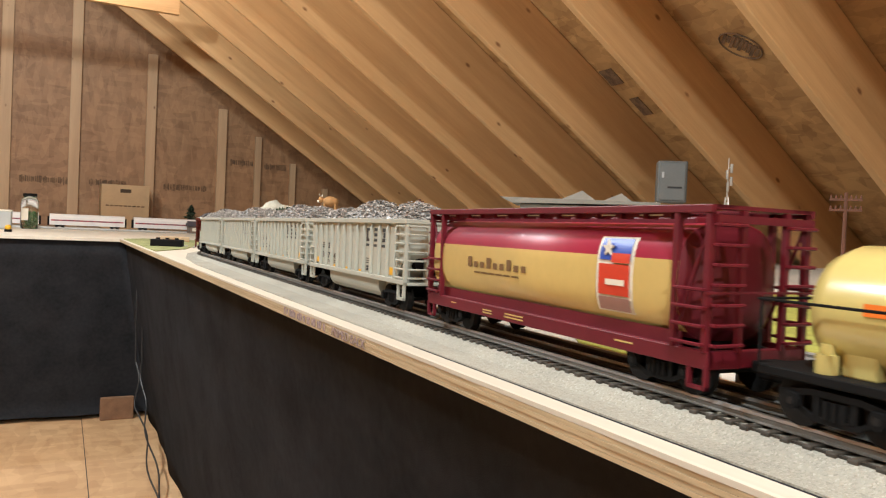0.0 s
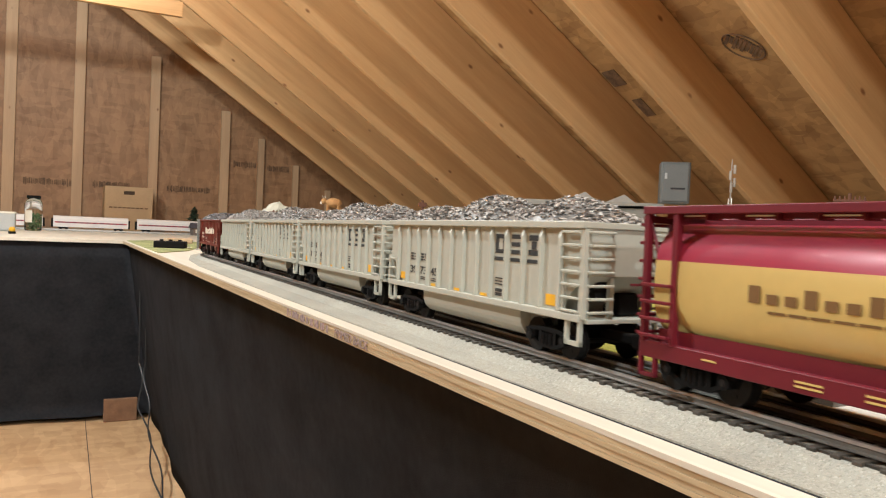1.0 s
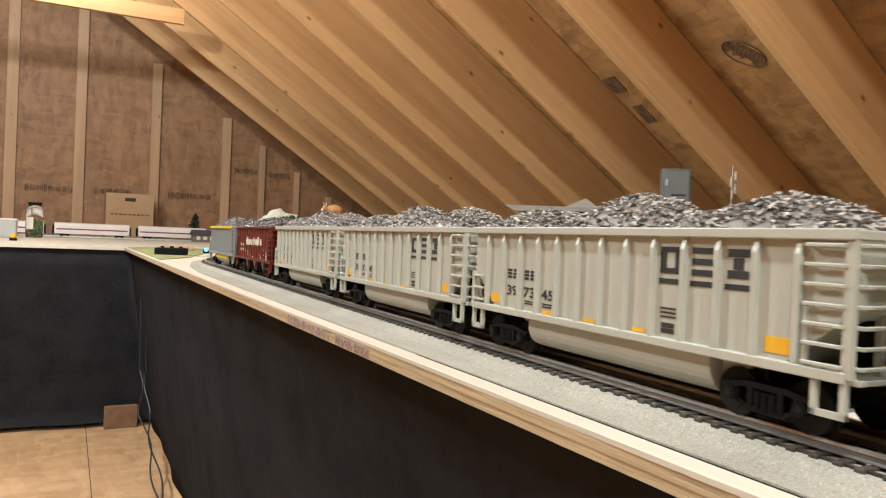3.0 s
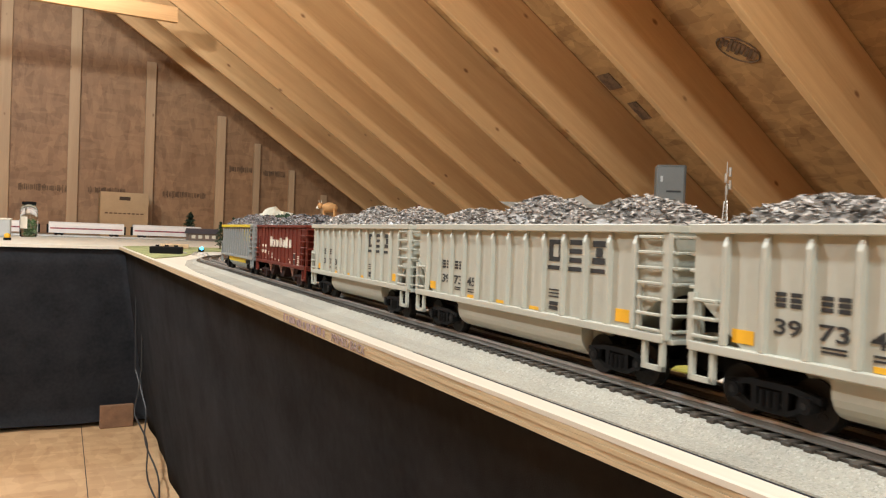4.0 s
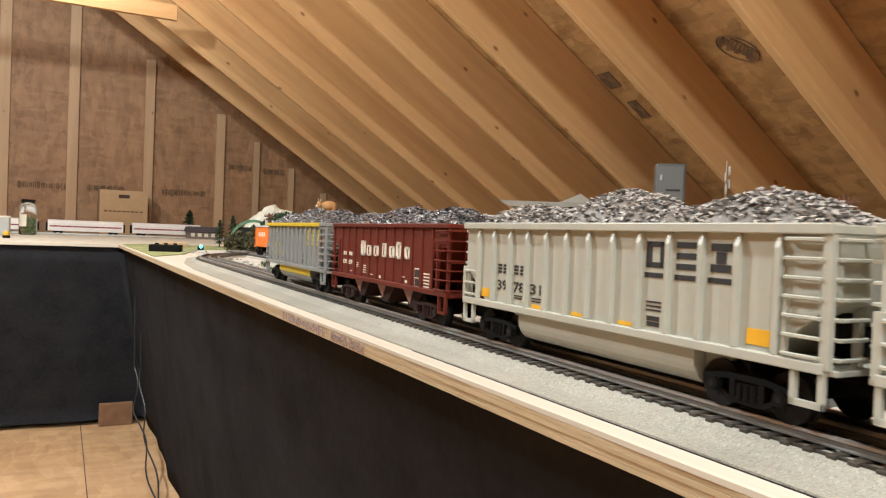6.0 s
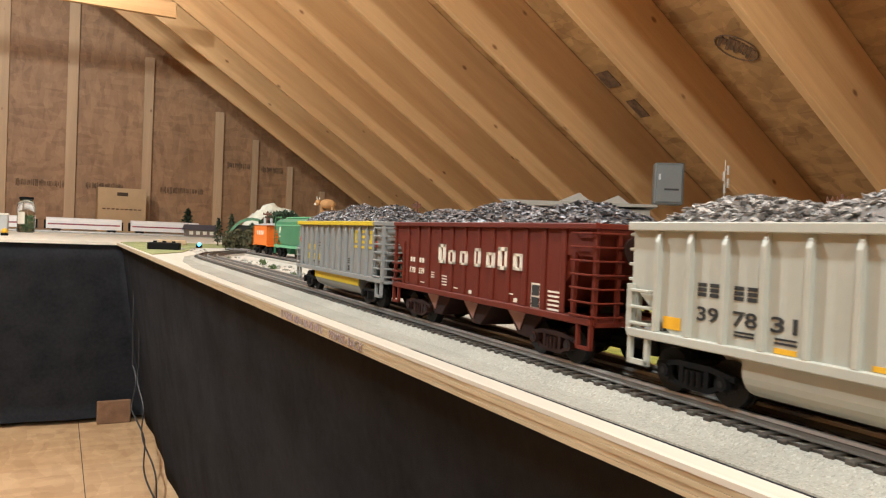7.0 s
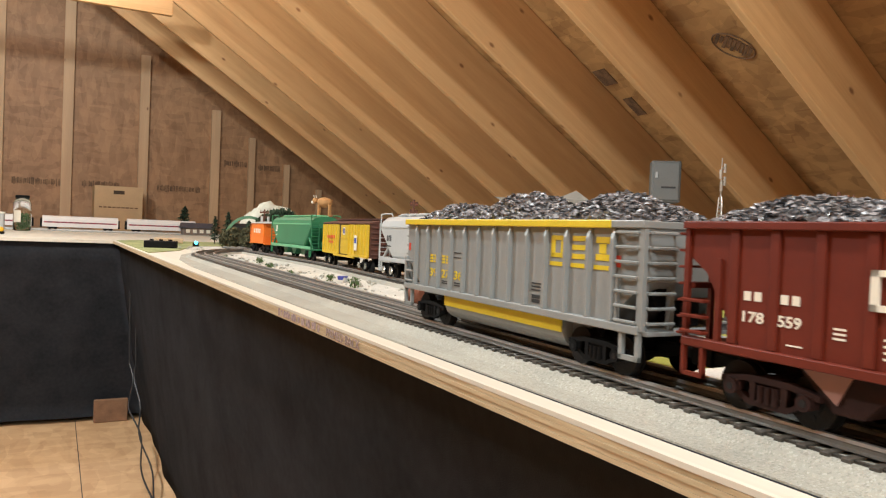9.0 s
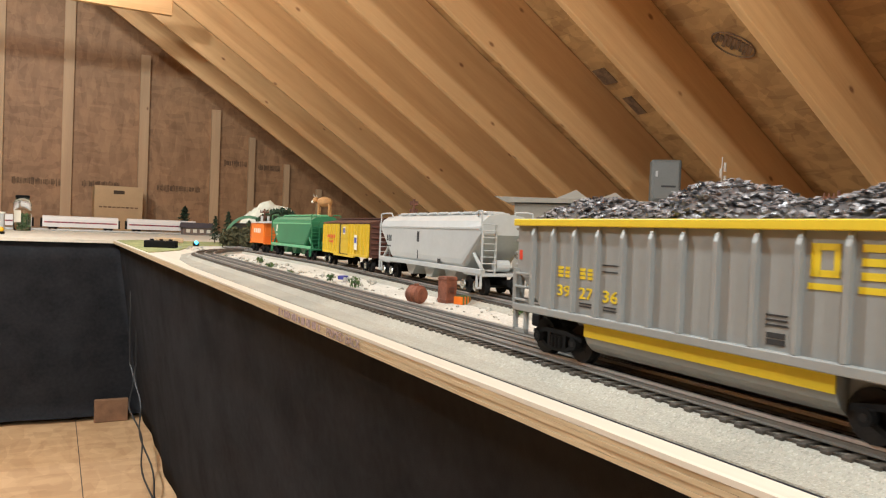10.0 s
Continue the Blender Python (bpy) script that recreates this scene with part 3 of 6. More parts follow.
def coal_material(name, low, high, rough):
    m = bpy.data.materials.new(name)
    m.use_nodes = True
    n, l = m.node_tree.nodes, m.node_tree.links
    b = n["Principled BSDF"]
    g = n.new("ShaderNodeNewGeometry")
    rp = n.new("ShaderNodeValToRGB")
    rp.color_ramp.elements[0].color, rp.color_ramp.elements[1].color = (*low, 1), (*high, 1)
    l.new(g.outputs["Random Per Island"], rp.inputs[0])
    l.new(rp.outputs[0], b.inputs["Base Color"])
    b.inputs["Roughness"].default_value, b.inputs["Specular IOR Level"].default_value = rough, 0.7
    co = n.new("ShaderNodeTexCoord")
    nz = n.new("ShaderNodeTexNoise")
    nz.inputs["Scale"].default_value = 700
    l.new(co.outputs["Object"], nz.inputs[0])
    bp = n.new("ShaderNodeBump")
    bp.inputs["Strength"].default_value, bp.inputs["Distance"].default_value = 0.4, 0.001
    l.new(nz.outputs[0], bp.inputs["Height"])
    l.new(bp.outputs[0], b.inputs["Normal"])
    return m


# the pale end of the range paints glints onto black lumps
COAL = coal_material("coal_with_glints", (0.008, 0.008, 0.010), (0.30, 0.30, 0.315), 0.27)
# grey stands for light off glossy coal, put into the base colour
COAL_SHEEN = coal_material("coal_with_sheen", (0.07, 0.066, 0.062), (0.50, 0.475, 0.44), 0.42)


def humps(u):
    return (0.0105 * math.exp(-((u - 0.15) / 0.12) ** 2) + 0.0165 * math.exp(-((u - 0.48) / 0.14) ** 2) + 0.0135 * math.exp(-((u - 0.82) / 0.12) ** 2))


def coal_mesh(name, half_l, half_w, z, material, seed, heap=1.0):
    """A heaped load: a lumpy mound under hundreds of loose angular lumps."""
    bm = bmesh.new()
    rng = random.Random(seed)
    nu, nv = 70, 16

    def height(u, v):
        k = max(0.0, 1 - abs(2 * v - 1) ** 2.4)
        e = min(1.0, u / 0.05, (1 - u) / 0.05)
        return z + (humps(u) * heap * k + 0.004 * k) * max(0.15, e) + 0.0025 * noise.noise((u * 30 + seed, v * 8, seed * 2.0))

    grid = [[bm.verts.new((-half_w + 2 * half_w * j / nv, half_l - 2 * half_l * i / nu, height(i / nu, j / nv) - 0.001)) for j in range(nv + 1)] for i in range(nu + 1)]
    for i in range(nu):
        for j in range(nv):
            bm.faces.new((grid[i][j], grid[i + 1][j], grid[i + 1][j + 1], grid[i][j + 1]))
    vs, fs = [], []
    octa = [(0, 2, 4), (2, 1, 4), (1, 3, 4), (3, 0, 4), (2, 0, 5), (1, 2, 5), (3, 1, 5), (0, 3, 5)]
    for k in range(2900):
        u, v = rng.random(), rng.random()
        c = Vector((-half_w + 2 * half_w * v, half_l - 2 * half_l * u, height(u, v) + 0.0006))
        r = rng.uniform(0.0009, 0.0020)
        rot = Euler((rng.uniform(-0.6, 0.6), rng.uniform(-0.6, 0.6), rng.uniform(0, 6.3))).to_matrix()
        d = [Vector((1.3 * r, 0, 0)), Vector((-1.3 * r, 0, 0)), Vector((0, r, 0)), Vector((0, -r, 0)), Vector((0, 0, 0.55 * r)), Vector((0, 0, -0.55 * r))]
        q = [bm.verts.new(c + rot @ (p * rng.uniform(0.7, 1.3))) for p in d]
        for f in octa:
            bm.faces.new([q[i] for i in f])
    return finish(bm, name, material)


def truck(car, y, material):
    """A four-wheel truck: two cast side frames with springs and caps, a bolster, and two wheelsets that turn."""
    bm = bmesh.new()
    for sx in (-1, 1):
        x = sx * 0.0262
        prism(bm, [(-0.0235, 0.0118), (-0.010, 0.0140), (0.010, 0.0140), (0.0235, 0.0118), (0.0235, 0.0142), (0.010, 0.0166), (-0.010, 0.0166), (-0.0235, 0.0142)], "x",
              x - 0.0018, x + 0.0018)
        prism(bm, [(-0.0185, 0.0090), (-0.009, 0.0042), (0.009, 0.0042), (0.0185, 0.0090), (0.0185, 0.0112), (0.009, 0.0066), (-0.009, 0.0066), (-0.0185, 0.0112)], "x",
              x - 0.0017, x + 0.0017)
        for j in (-1, 1):
            box(bm, x - 0.0017, x + 0.0017, j * 0.0075 - 0.0014, j * 0.0075 + 0.0014, 0.006, 0.0145)
            box(bm, x - 0.0022, x + 0.0022, j * 0.0175 - 0.0034, j * 0.0175 + 0.0034, 0.0082, 0.0140, 0.0006)
        for j in (-1, 0, 1):
            rod(bm, (x + sx * 0.0012, j * 0.0035, 0.006), (x + sx * 0.0012, j * 0.0035, 0.013), 0.0015, 8)
        for j in (-1, 1):
            rod(bm, (x, j * 0.0175, 0.0105), (x + sx * 0.0035, j * 0.0175, 0.0105), 0.0034, 10)
    box(bm, -0.027, 0.027, -0.006, 0.006, 0.009, 0.017, 0.001)
    box(bm, -0.012, 0.012, -0.012, 0.012, 0.016, 0.026)
    tr = part("truck", bm, material, car, at=pose(0, y, 0))
    for j in (-1, 1):
        bm = bmesh.new()
        for sx in (-1, 1):
            lathe_at = sx * 0.0213
            rod(bm, (lathe_at - 0.0022, 0, 0), (lathe_at + 0.0022, 0, 0), WHEEL_R, 20)
            rod(bm, (lathe_at - sx * 0.0022, 0, 0), (lathe_at - sx * 0.0032, 0, 0), WHEEL_R + 0.0011, 20)
            rod(bm, (lathe_at + sx * 0.0022, 0, 0), (lathe_at + sx * 0.0028, 0, 0), WHEEL_R * 0.45, 6)
            for h in range(3):
                a = h * 2.094
                rod(bm, (lathe_at + sx * 0.0022, 0.006 * math.cos(a), 0.006 * math.sin(a)), (lathe_at + sx * 0.0025, 0.006 * math.cos(a), 0.006 * math.sin(a)), 0.0014, 8)
        rod(bm, (-0.03, 0, 0), (0.03, 0, 0), 0.0016, 8)
        w = part("wheelset", bm, WHEEL, tr, "worn steel wheels on one axle", at=pose(0, j * 0.0175, WHEEL_R))
        w["roll"] = 1
    return tr


def couplers(car, half):
    for s in (-1, 1):
        bm = bmesh.new()
        box(bm, -0.004, 0.004, s * (half - 0.02), s * (half + 0.012), 0.0125, 0.018, 0.001)
        box(bm, -0.006, 0.005, s * (half + 0.010), s * (half + 0.020), 0.0105, 0.0195, 0.0015)
        part("coupler", bm, BLACK, car)


def bars(car, items, x, material, name="lettering", side=-1, thick=0.0003):
    """Flat blocks on a car's side: y from its middle, z over the rail, width, height."""
    groups = [items] if name == "small_print" else [[i] for i in items]
    for group in groups:
        bm = bmesh.new()
        for y, z, w, h in group:
            box(bm, side * x, side * (x + thick), y - w / 2, y + w / 2, z - h / 2, z + h / 2)
        p = part(name, bm, material, car)
        if name == "small_print":
            tagged(p, kind="stuff")


def ladder_side(bm, x, y0, y1, z0, z1, n, r=0.00085):
    for k in range(n):
        z = z0 + (z1 - z0) * k / (n - 1)
        wire(bm, [(x + 0.003, y0, z), (x, y0, z), (x, y1, z), (x + 0.003, y1, z)], r)


def ladder_end(bm, x0, x1, y, s, z0, z1, n, r=0.00085):
    for k in range(n):
        z = z0 + (z1 - z0) * k / (n - 1)
        wire(bm, [(x0, y - s * 0.003, z), (x0, y, z), (x1, y, z), (x1, y - s * 0.003, z)], r)


def stirrup(bm, x, y0, y1, z0, z1, r=0.0012):
    for a, b in (((y0, z1), (y0, z0)), ((y0, z0), (y1, z0)), ((y1, z0), (y1, z1))):
        lo, hi = (min(a[0], b[0]), min(a[1], b[1])), (max(a[0], b[0]), max(a[1], b[1]))
        box(bm, x - 0.0012, x + 0.0012, lo[0] - r, hi[0] + r, lo[1] - r, hi[1] + r)


def text_mesh(text, size, material, heavy=0.0, width=None):
    """A word in the built-in font as a thin mesh, centred, lying in its own x and y."""
    cu = bpy.data.curves.new("word", "FONT")
    cu.body, cu.size, cu.extrude, cu.offset, cu.align_x = text, size, 0.00015, heavy, "CENTER"
    cu.resolution_u = 3
    ob = bpy.data.objects.new("word", cu)
    scene.collection.objects.link(ob)
    me = bpy.data.meshes.new_from_object(ob.evaluated_get(bpy.context.evaluated_depsgraph_get()))
    bpy.data.objects.remove(ob)
    if width:
        xs = [v.co.x for v in me.vertices]
        me.transform(Matrix.Diagonal((width / (max(xs) - min(xs)), 1, 1, 1)))
    me.materials.clear()
    me.materials.append(material)
    return me


def side_word(parent, name, text, x, y, z, size, material, heavy=0.0, width=None):
    """A word on the side that faces -x, centred at y with its foot at z."""
    o = new(name, text_mesh(text, size, material, heavy, width))
    o.parent = parent
    o.matrix_basis = Matrix(((0, 0, -1, -x - 0.0002), (-1, 0, 0, y), (0, 1, 0, z), (0, 0, 0, 1)))


def bathtub_gondola(label, body, rim, tub_band, ink, load, first=8, half=0.143, number=("39", "73", "45")):
    """A ribbed coal gondola with a rounded tub between its trucks. The camera's side is -x, the tail is +y."""
    car = thing("coal_gondola", label, "freight car", group="cars of the coal train")
    w, zt, zb = 0.0312, 0.079, 0.0265
    bm = bmesh.new()
    prism(bm, [(-half, zt), (-half, 0.050), (-half + 0.030, zb), (half - 0.030, zb), (half, 0.050), (half, zt)], "x", -w, w, 0.0004)
    part("body", bm, body, car)
    for s in (-1, 1):
        near = -half + 0.024 if rim else -half - 0.001
        bm = bmesh.new()
        box(bm, s * (w - 0.001), s * (w + 0.0032), near, half + 0.001, 0.0765, 0.0808, 0.0005)
        part("top_chord", bm, rim or body, car)
        if rim:
            bm = bmesh.new()
            box(bm, s * (w - 0.001), s * (w + 0.0030), -half - 0.001, near, 0.0767, 0.0806, 0.0005)
            part("top_chord", bm, body, car)
        bm = bmesh.new()
        box(bm, -w - 0.002, w + 0.002, s * (half - 0.001), s * (half + 0.0012), 0.0767, 0.0804, 0.0005)
        part("end_chord", bm, body, car)
    rib = bmesh.new()
    prism(rib, [(-0.0032, 0.0285), (-0.0032, 0.071), (-0.0012, 0.0765), (0.0, 0.0765), (0.0, 0.0285)], "y", -0.0013, 0.0013, 0.0003)
    rib_me = finish(rib, "rib", body)
    n = 13
    ys = [half - 0.0195 - 0.0203 * k for k in range(n)]
    for s in (-1, 1):
        for y in ys:
            o = new("rib", rib_me)
            o.parent = car
            o.matrix_basis = pose(s * (w - 0.0002), y, 0, 0, 0, 0 if s < 0 else 180)
    bm = bmesh.new()
    for s in (-1, 1):
        box(bm, s * (w - 0.002), s * (w + 0.0032), -half + 0.001, half - 0.001, 0.0242, 0.0285, 0.0005)
    part("side_sill", bm, body, car)
    # tub
    bm = bmesh.new()
    prof = [(-0.0295, 0.0245)] + [(-0.0295 + 0.012 * (1 - math.cos(a)), 0.019 - 0.012 * math.sin(a)) for a in [i * math.pi / 12 for i in range(7)]]
    prof += [(-x, z) for x, z in reversed(prof)]
    prism(bm, prof, "y", -0.0745, 0.0745, 0.0)
    tub = part("tub", bm, body, car)
    if tub_band:
        bm = bmesh.new()
        box(bm, -0.0302, -0.0294, -0.0745, 0.0745, 0.0165, 0.0240)
        part("tub_band", bm, tub_band, tub, "yellow painted band")
    for s in (-1, 1):
        bm = bmesh.new()
        prism(bm, [(s * 0.0748, 0.024), (s * 0.0748, 0.009), (s * 0.094, 0.024)], "x", -0.022, 0.022)
        part("slope_sheet", bm, body, car)
    # platforms, ladders, steps
    for s in (-1, 1):
        bm = bmesh.new()
        box(bm, -w, w, s * (half - 0.034), s * (half + 0.003), 0.0238, 0.0262, 0.0004)
        for x in (-w + 0.002, w - 0.002, -0.012):
            box(bm, x - 0.0014, x + 0.0014, s * (half - 0.004), s * (half - 0.001), 0.026, 0.055)
        part("end_platform", bm, body, car)
        for sx in (-1, 1):
            bm = bmesh.new()
            ladder_end(bm, sx * (w - 0.001), sx * (w - 0.017), s * (half + 0.003), s, 0.030, 0.0745, 7)
            part("end_ladder", bm, body, car)
            bm = bmesh.new()
            if s < 0:
                ladder_side(bm, sx * (w + 0.0028), -half + 0.003, -half + 0.019, 0.030, 0.0745, 7)
                box(bm, sx * (w + 0.001) - 0.0013, sx * (w + 0.001) + 0.0013, -half - 0.001, -half + 0.003, 0.026, 0.0765)
                box(bm, sx * (w + 0.001) - 0.001, sx * (w + 0.001) + 0.001, -half + 0.018, -half + 0.020, 0.026, 0.052)
            else:
                ladder_side(bm, sx * (w + 0.0028), half - 0.016, half - 0.003, 0.031, 0.047, 3)
                box(bm, sx * (w + 0.001) - 0.0012, sx * (w + 0.001) + 0.0012, half - 0.003, half + 0.001, 0.026, 0.050)
            part("side_ladder", bm, body, car)
            bm = bmesh.new()
            a = s * (half - 0.008)
            stirrup(bm, sx * (w + 0.001), a - 0.006, a + 0.006, 0.012, 0.0255)
            part("step", bm, body, car)
    bm = bmesh.new()
    rod(bm, (-0.016, -half + 0.012, 0.042), (-0.016, -half + 0.004, 0.042), 0.006, 14)
    box(bm, 0.0, 0.014, -half + 0.008, -half + 0.024, 0.027, 0.040, 0.001)
    part("brake_gear", bm, BLACK, car)
    # emblem and marks as plain blocks between the ribs
    gap = ys[0] - ys[1]
    mid = [(ys[k] + ys[k + 1]) / 2 for k in range(n - 1)]
    e1, e2, e3 = mid[first], mid[first + 1], mid[first + 2]
    lw = gap * 0.62
    zc = 0.0655
    # a hollow block, three stripes and an hourglass
    marks = [(e1 + lw * 0.34, zc, lw * 0.32, 0.0125), (e1, zc + 0.0050, lw * 0.9, 0.0026), (e1, zc - 0.0050, lw * 0.9, 0.0026), (e1 - lw * 0.36, zc, lw * 0.2, 0.0125),
             (e2, zc + 0.0050, lw, 0.0028), (e2, zc, lw, 0.0028), (e2, zc - 0.0050, lw, 0.0028),
             (e3, zc, lw * 0.45, 0.005), (e3, zc + 0.0046, lw * 0.9, 0.0034), (e3, zc - 0.0046, lw * 0.9, 0.0034)]
    marks += [(e, zc - 0.0100, lw * 1.12, 0.0024) for e in (e1, e2, e3)]
    bars(car, marks, w, ink, "emblem")
    small = []
    for k in (1, 2):
        for j in (-1, 1):
            small += [(mid[k] + j * gap * 0.17, 0.0508 + d, gap * 0.24, 0.0016) for d in (-0.0022, 0.0, 0.0022)]
    for k, digits in enumerate(number):
        side_word(car, "running_number", digits, w, mid[1 + k], 0.0371, 0.0087, ink, 0.00012, gap * 0.60)
    bars(car, small, w, ink, "reporting_mark")
    fine = []
    for k, z in ((2, 0.0345), (3, 0.0345), (8, 0.0405), (8, 0.0385), (2, 0.0330), (3, 0.0328), (8, 0.0425)):
        fine.append((mid[k], z, gap * 0.5, 0.0008))
    fine += [(mid[8], 0.0345, gap * 0.42, 0.0022), (mid[8], 0.0318, gap * 0.42, 0.0022)]
    bars(car, fine, w, DARK, "small_print")
    if tub_band is None:
        for item in ((mid[0] + 0.001, 0.0335, gap * 0.55, 0.0058), (mid[11] - 0.001, 0.0340, gap * 0.6, 0.0066), (mid[3], 0.0298, gap * 0.5, 0.0022),
                     (mid[5], 0.0298, gap * 0.5, 0.002), (mid[7], 0.0298, gap * 0.5, 0.002)):
            bars(car, [item], w, AMBER, "reflector")
    else:
        for item in ((half - 0.004, 0.0585, 0.003, 0.006), (-half + 0.021, 0.0595, 0.005, 0.006)):
            bars(car, [item], w, SCARLET, "reflector")
        bars(car, [(mid[4] + gap, 0.0565, gap * 0.7, 0.0006), (mid[4] + gap, 0.053, gap * 0.7, 0.0006)], w, DARK, "stencil")
    truck(car, -half + 0.040, BLACK)
    truck(car, half - 0.040, BLACK)
    couplers(car, half)
    o = new("coal_load", load)
    o.parent = car
    return car


def ribbed_hopper():
    """An oxide-red three-bay hopper with open slope-sheet ends."""
    half, w = 0.1395, 0.0312
    car = thing("hopper_car", "oxide red three-bay hopper car heaped with glossy black coal", "freight car", group="cars of the coal train")
    bm = bmesh.new()
    prism(bm, [(-half, 0.079), (-half, 0.0745), (-half + 0.046, 0.030), (half - 0.046, 0.030), (half, 0.0745), (half, 0.079)], "x", -w + 0.001, w - 0.001)
    part("body", bm, OXIDE, car)
    bm = bmesh.new()
    for s in (-1, 1):
        prism(bm, [(-half, 0.079), (-half, 0.062), (-half + 0.028, 0.062), (-half + 0.036, 0.0275), (half - 0.032, 0.0275), (half - 0.012, 0.058), (half, 0.066), (half, 0.079)], "x",
              s * w - s * 0.001, s * w)
        box(bm, s * (w - 0.001), s * (w + 0.0026), -half - 0.0005, half + 0.0005, 0.0768, 0.0802, 0.0005)
        box(bm, -w, w, s * (half - 0.001), s * (half + 0.001), 0.0768, 0.0800, 0.0005)
    part("side_sheet", bm, OXIDE, car)
    bm = bmesh.new()
    for s in (-1, 1):
        box(bm, s * (w - 0.003), s * (w + 0.0026), -half + 0.001, half - 0.001, 0.0245, 0.0285, 0.0005)
    part("side_sill", bm, OXIDE, car)
    rib = bmesh.new()
    prism(rib, [(-0.0013, 0.0285), (-0.0013, 0.0768), (0.0, 0.0768), (0.0, 0.0285)], "y", -0.0022, 0.0022, 0.0005)
    me = finish(rib, "rib", OXIDE)
    n = 12
    ys = [0.1118 - 0.0201 * k for k in range(n)]
    for s in (-1, 1):
        for y in ys:
            o = new("rib", me)
            o.parent = car
            o.matrix_basis = pose(s * (w - 0.0002), y, 0, 0, 0, 0 if s < 0 else 180)
    for c in (-0.062, 0.0, 0.062):
        bm = bmesh.new()
        prism(bm, [(c - 0.028, 0.030), (c - 0.006, 0.0085), (c + 0.006, 0.0085), (c + 0.028, 0.030)], "x", -0.026, 0.026, 0.0006)
        bay = part("hopper_bay", bm, OXIDE_DARK, car)
        bm = bmesh.new()
        prism(bm, [(c - 0.004, 0.0275), (c + 0.004, 0.012), (c + 0.024, 0.0275)], "x", -0.0268, -0.0262)
        part("bay_door", bm, PINK, bay, "pale worn bay door")
    for s in (-1, 1):
        bm = bmesh.new()
        for sx in (-1, 1):
            box(bm, sx * w - 0.0012, sx * w + 0.0012, s * (half - 0.0025), s * half, 0.025, 0.079)
            box(bm, sx * w - 0.0012, sx * w + 0.0012, s * (half - 0.021), s * (half - 0.0185), 0.025, 0.064)
            box(bm, sx * 0.016 - 0.0012, sx * 0.016 + 0.0012, s * (half - 0.002), s * half, 0.025, 0.079)
        box(bm, -w, w, s * (half - 0.046), s * half, 0.0238, 0.0262)
        box(bm, -w, w, s * (half - 0.0025), s * half, 0.050, 0.0525)
        prism(bm, [(s * (half - 0.044), 0.027), (s * (half - 0.040), 0.027), (s * (half - 0.008), 0.068), (s * (half - 0.012), 0.068)], "x", -0.003, 0.003)
        part("end_frame", bm, OXIDE, car)
    for sx in (-1, 1):
        for s in (-1, 1):
            bm = bmesh.new()
            if s < 0:
                ladder_side(bm, sx * (w + 0.003), -half + 0.001, -half + 0.020, 0.0295, 0.0745, 7, 0.0006)
            else:
                ladder_side(bm, sx * (w + 0.003), half - 0.014, half - 0.001, 0.031, 0.045, 3)
            part("side_ladder", bm, OXIDE, car)
            bm = bmesh.new()
            ladder_end(bm, sx * (w + 0.001), sx * 0.015, s * (half + 0.003), s, 0.0295, 0.0745, 7, 0.0006)
            part("end_ladder", bm, OXIDE, car)
            bm = bmesh.new()
            stirrup(bm, sx * (w + 0.001), s * (half - 0.0075) - 0.0055, s * (half - 0.0075) + 0.0055, 0.012, 0.0255, 0.0009)
            part("step", bm, OXIDE, car)
    bm = bmesh.new()
    rod(bm, (-0.010, -half - 0.004, 0.066), (-0.010, -half - 0.0055, 0.066), 0.0075, 18)
    part("brake_wheel", bm, OXIDE_DARK, car)
    bm = bmesh.new()
    rod(bm, (0.005, -half + 0.018, 0.040), (0.022, -half + 0.018, 0.040), 0.007, 14)
    part("brake_cylinder", bm, OXIDE_DARK, car)
    # wordmark and marks as plain blocks
    marks = []
    spans = [(0.0467, 0.0100, 0.0145, 0.0), (0.0305, 0.0090, 0.0102, -0.0018), (0.0116, 0.0098, 0.0098, -0.0018), (-0.0087, 0.0070, 0.0128, -0.0004),
             (-0.0267, 0.0096, 0.0102, -0.0014), (-0.0429, 0.0112, 0.0148, 0.0004), (-0.0616, 0.0105, 0.0106, -0.0010)]
    for y, bw, bh, dz in spans:
        z = 0.0563 + dz
        marks += [(y + bw * 0.35, z, bw * 0.3, bh), (y - bw * 0.37, z, bw * 0.26, bh), (y, z + bh * 0.42, bw, bh * 0.16), (y, z - bh * 0.42, bw, bh * 0.16)]
    bars(car, marks, w, WHITE, "wordmark", thick=0.0014)
    bars(car, [(y + d, z, 0.0034, 0.0038) for y in (0.1021, 0.0843) for z in (0.0495,) for d in (-0.0026, 0.0026)],
         w, WHITE, "reporting_mark")
    for y, digits in ((0.1021, "178"), (0.0843, "559")):
        side_word(car, "running_number", digits, w, y, 0.0388, 0.0062, WHITE, 0.00012, 0.0105)
    fine = [(ys[2] - 0.0085, 0.041 - 0.0018 * k, 0.005, 0.0008) for k in range(3)] + [(ys[3] - 0.009, 0.0395 - 0.0022 * k, 0.008, 0.0008) for k in range(4)]
    fine += [(-0.101, 0.0398 - 0.0026 * k, 0.0125, 0.0011) for k in range(6)] + [(ys[1] - 0.01, 0.032, 0.007, 0.0006), (ys[4] - 0.008, 0.032, 0.006, 0.0008)]
    fine += [(ys[k] - 0.01, 0.031, 0.004, 0.0025) for k in (5, 8, 9)] + [(ys[8] - 0.004, 0.0345, 0.006, 0.0008)]
    bars(car, fine, w, WHITE, "small_print")
    bars(car, [(-0.0819, 0.0358, 0.0098, 0.0155)], w, WHITE, "notice_frame")
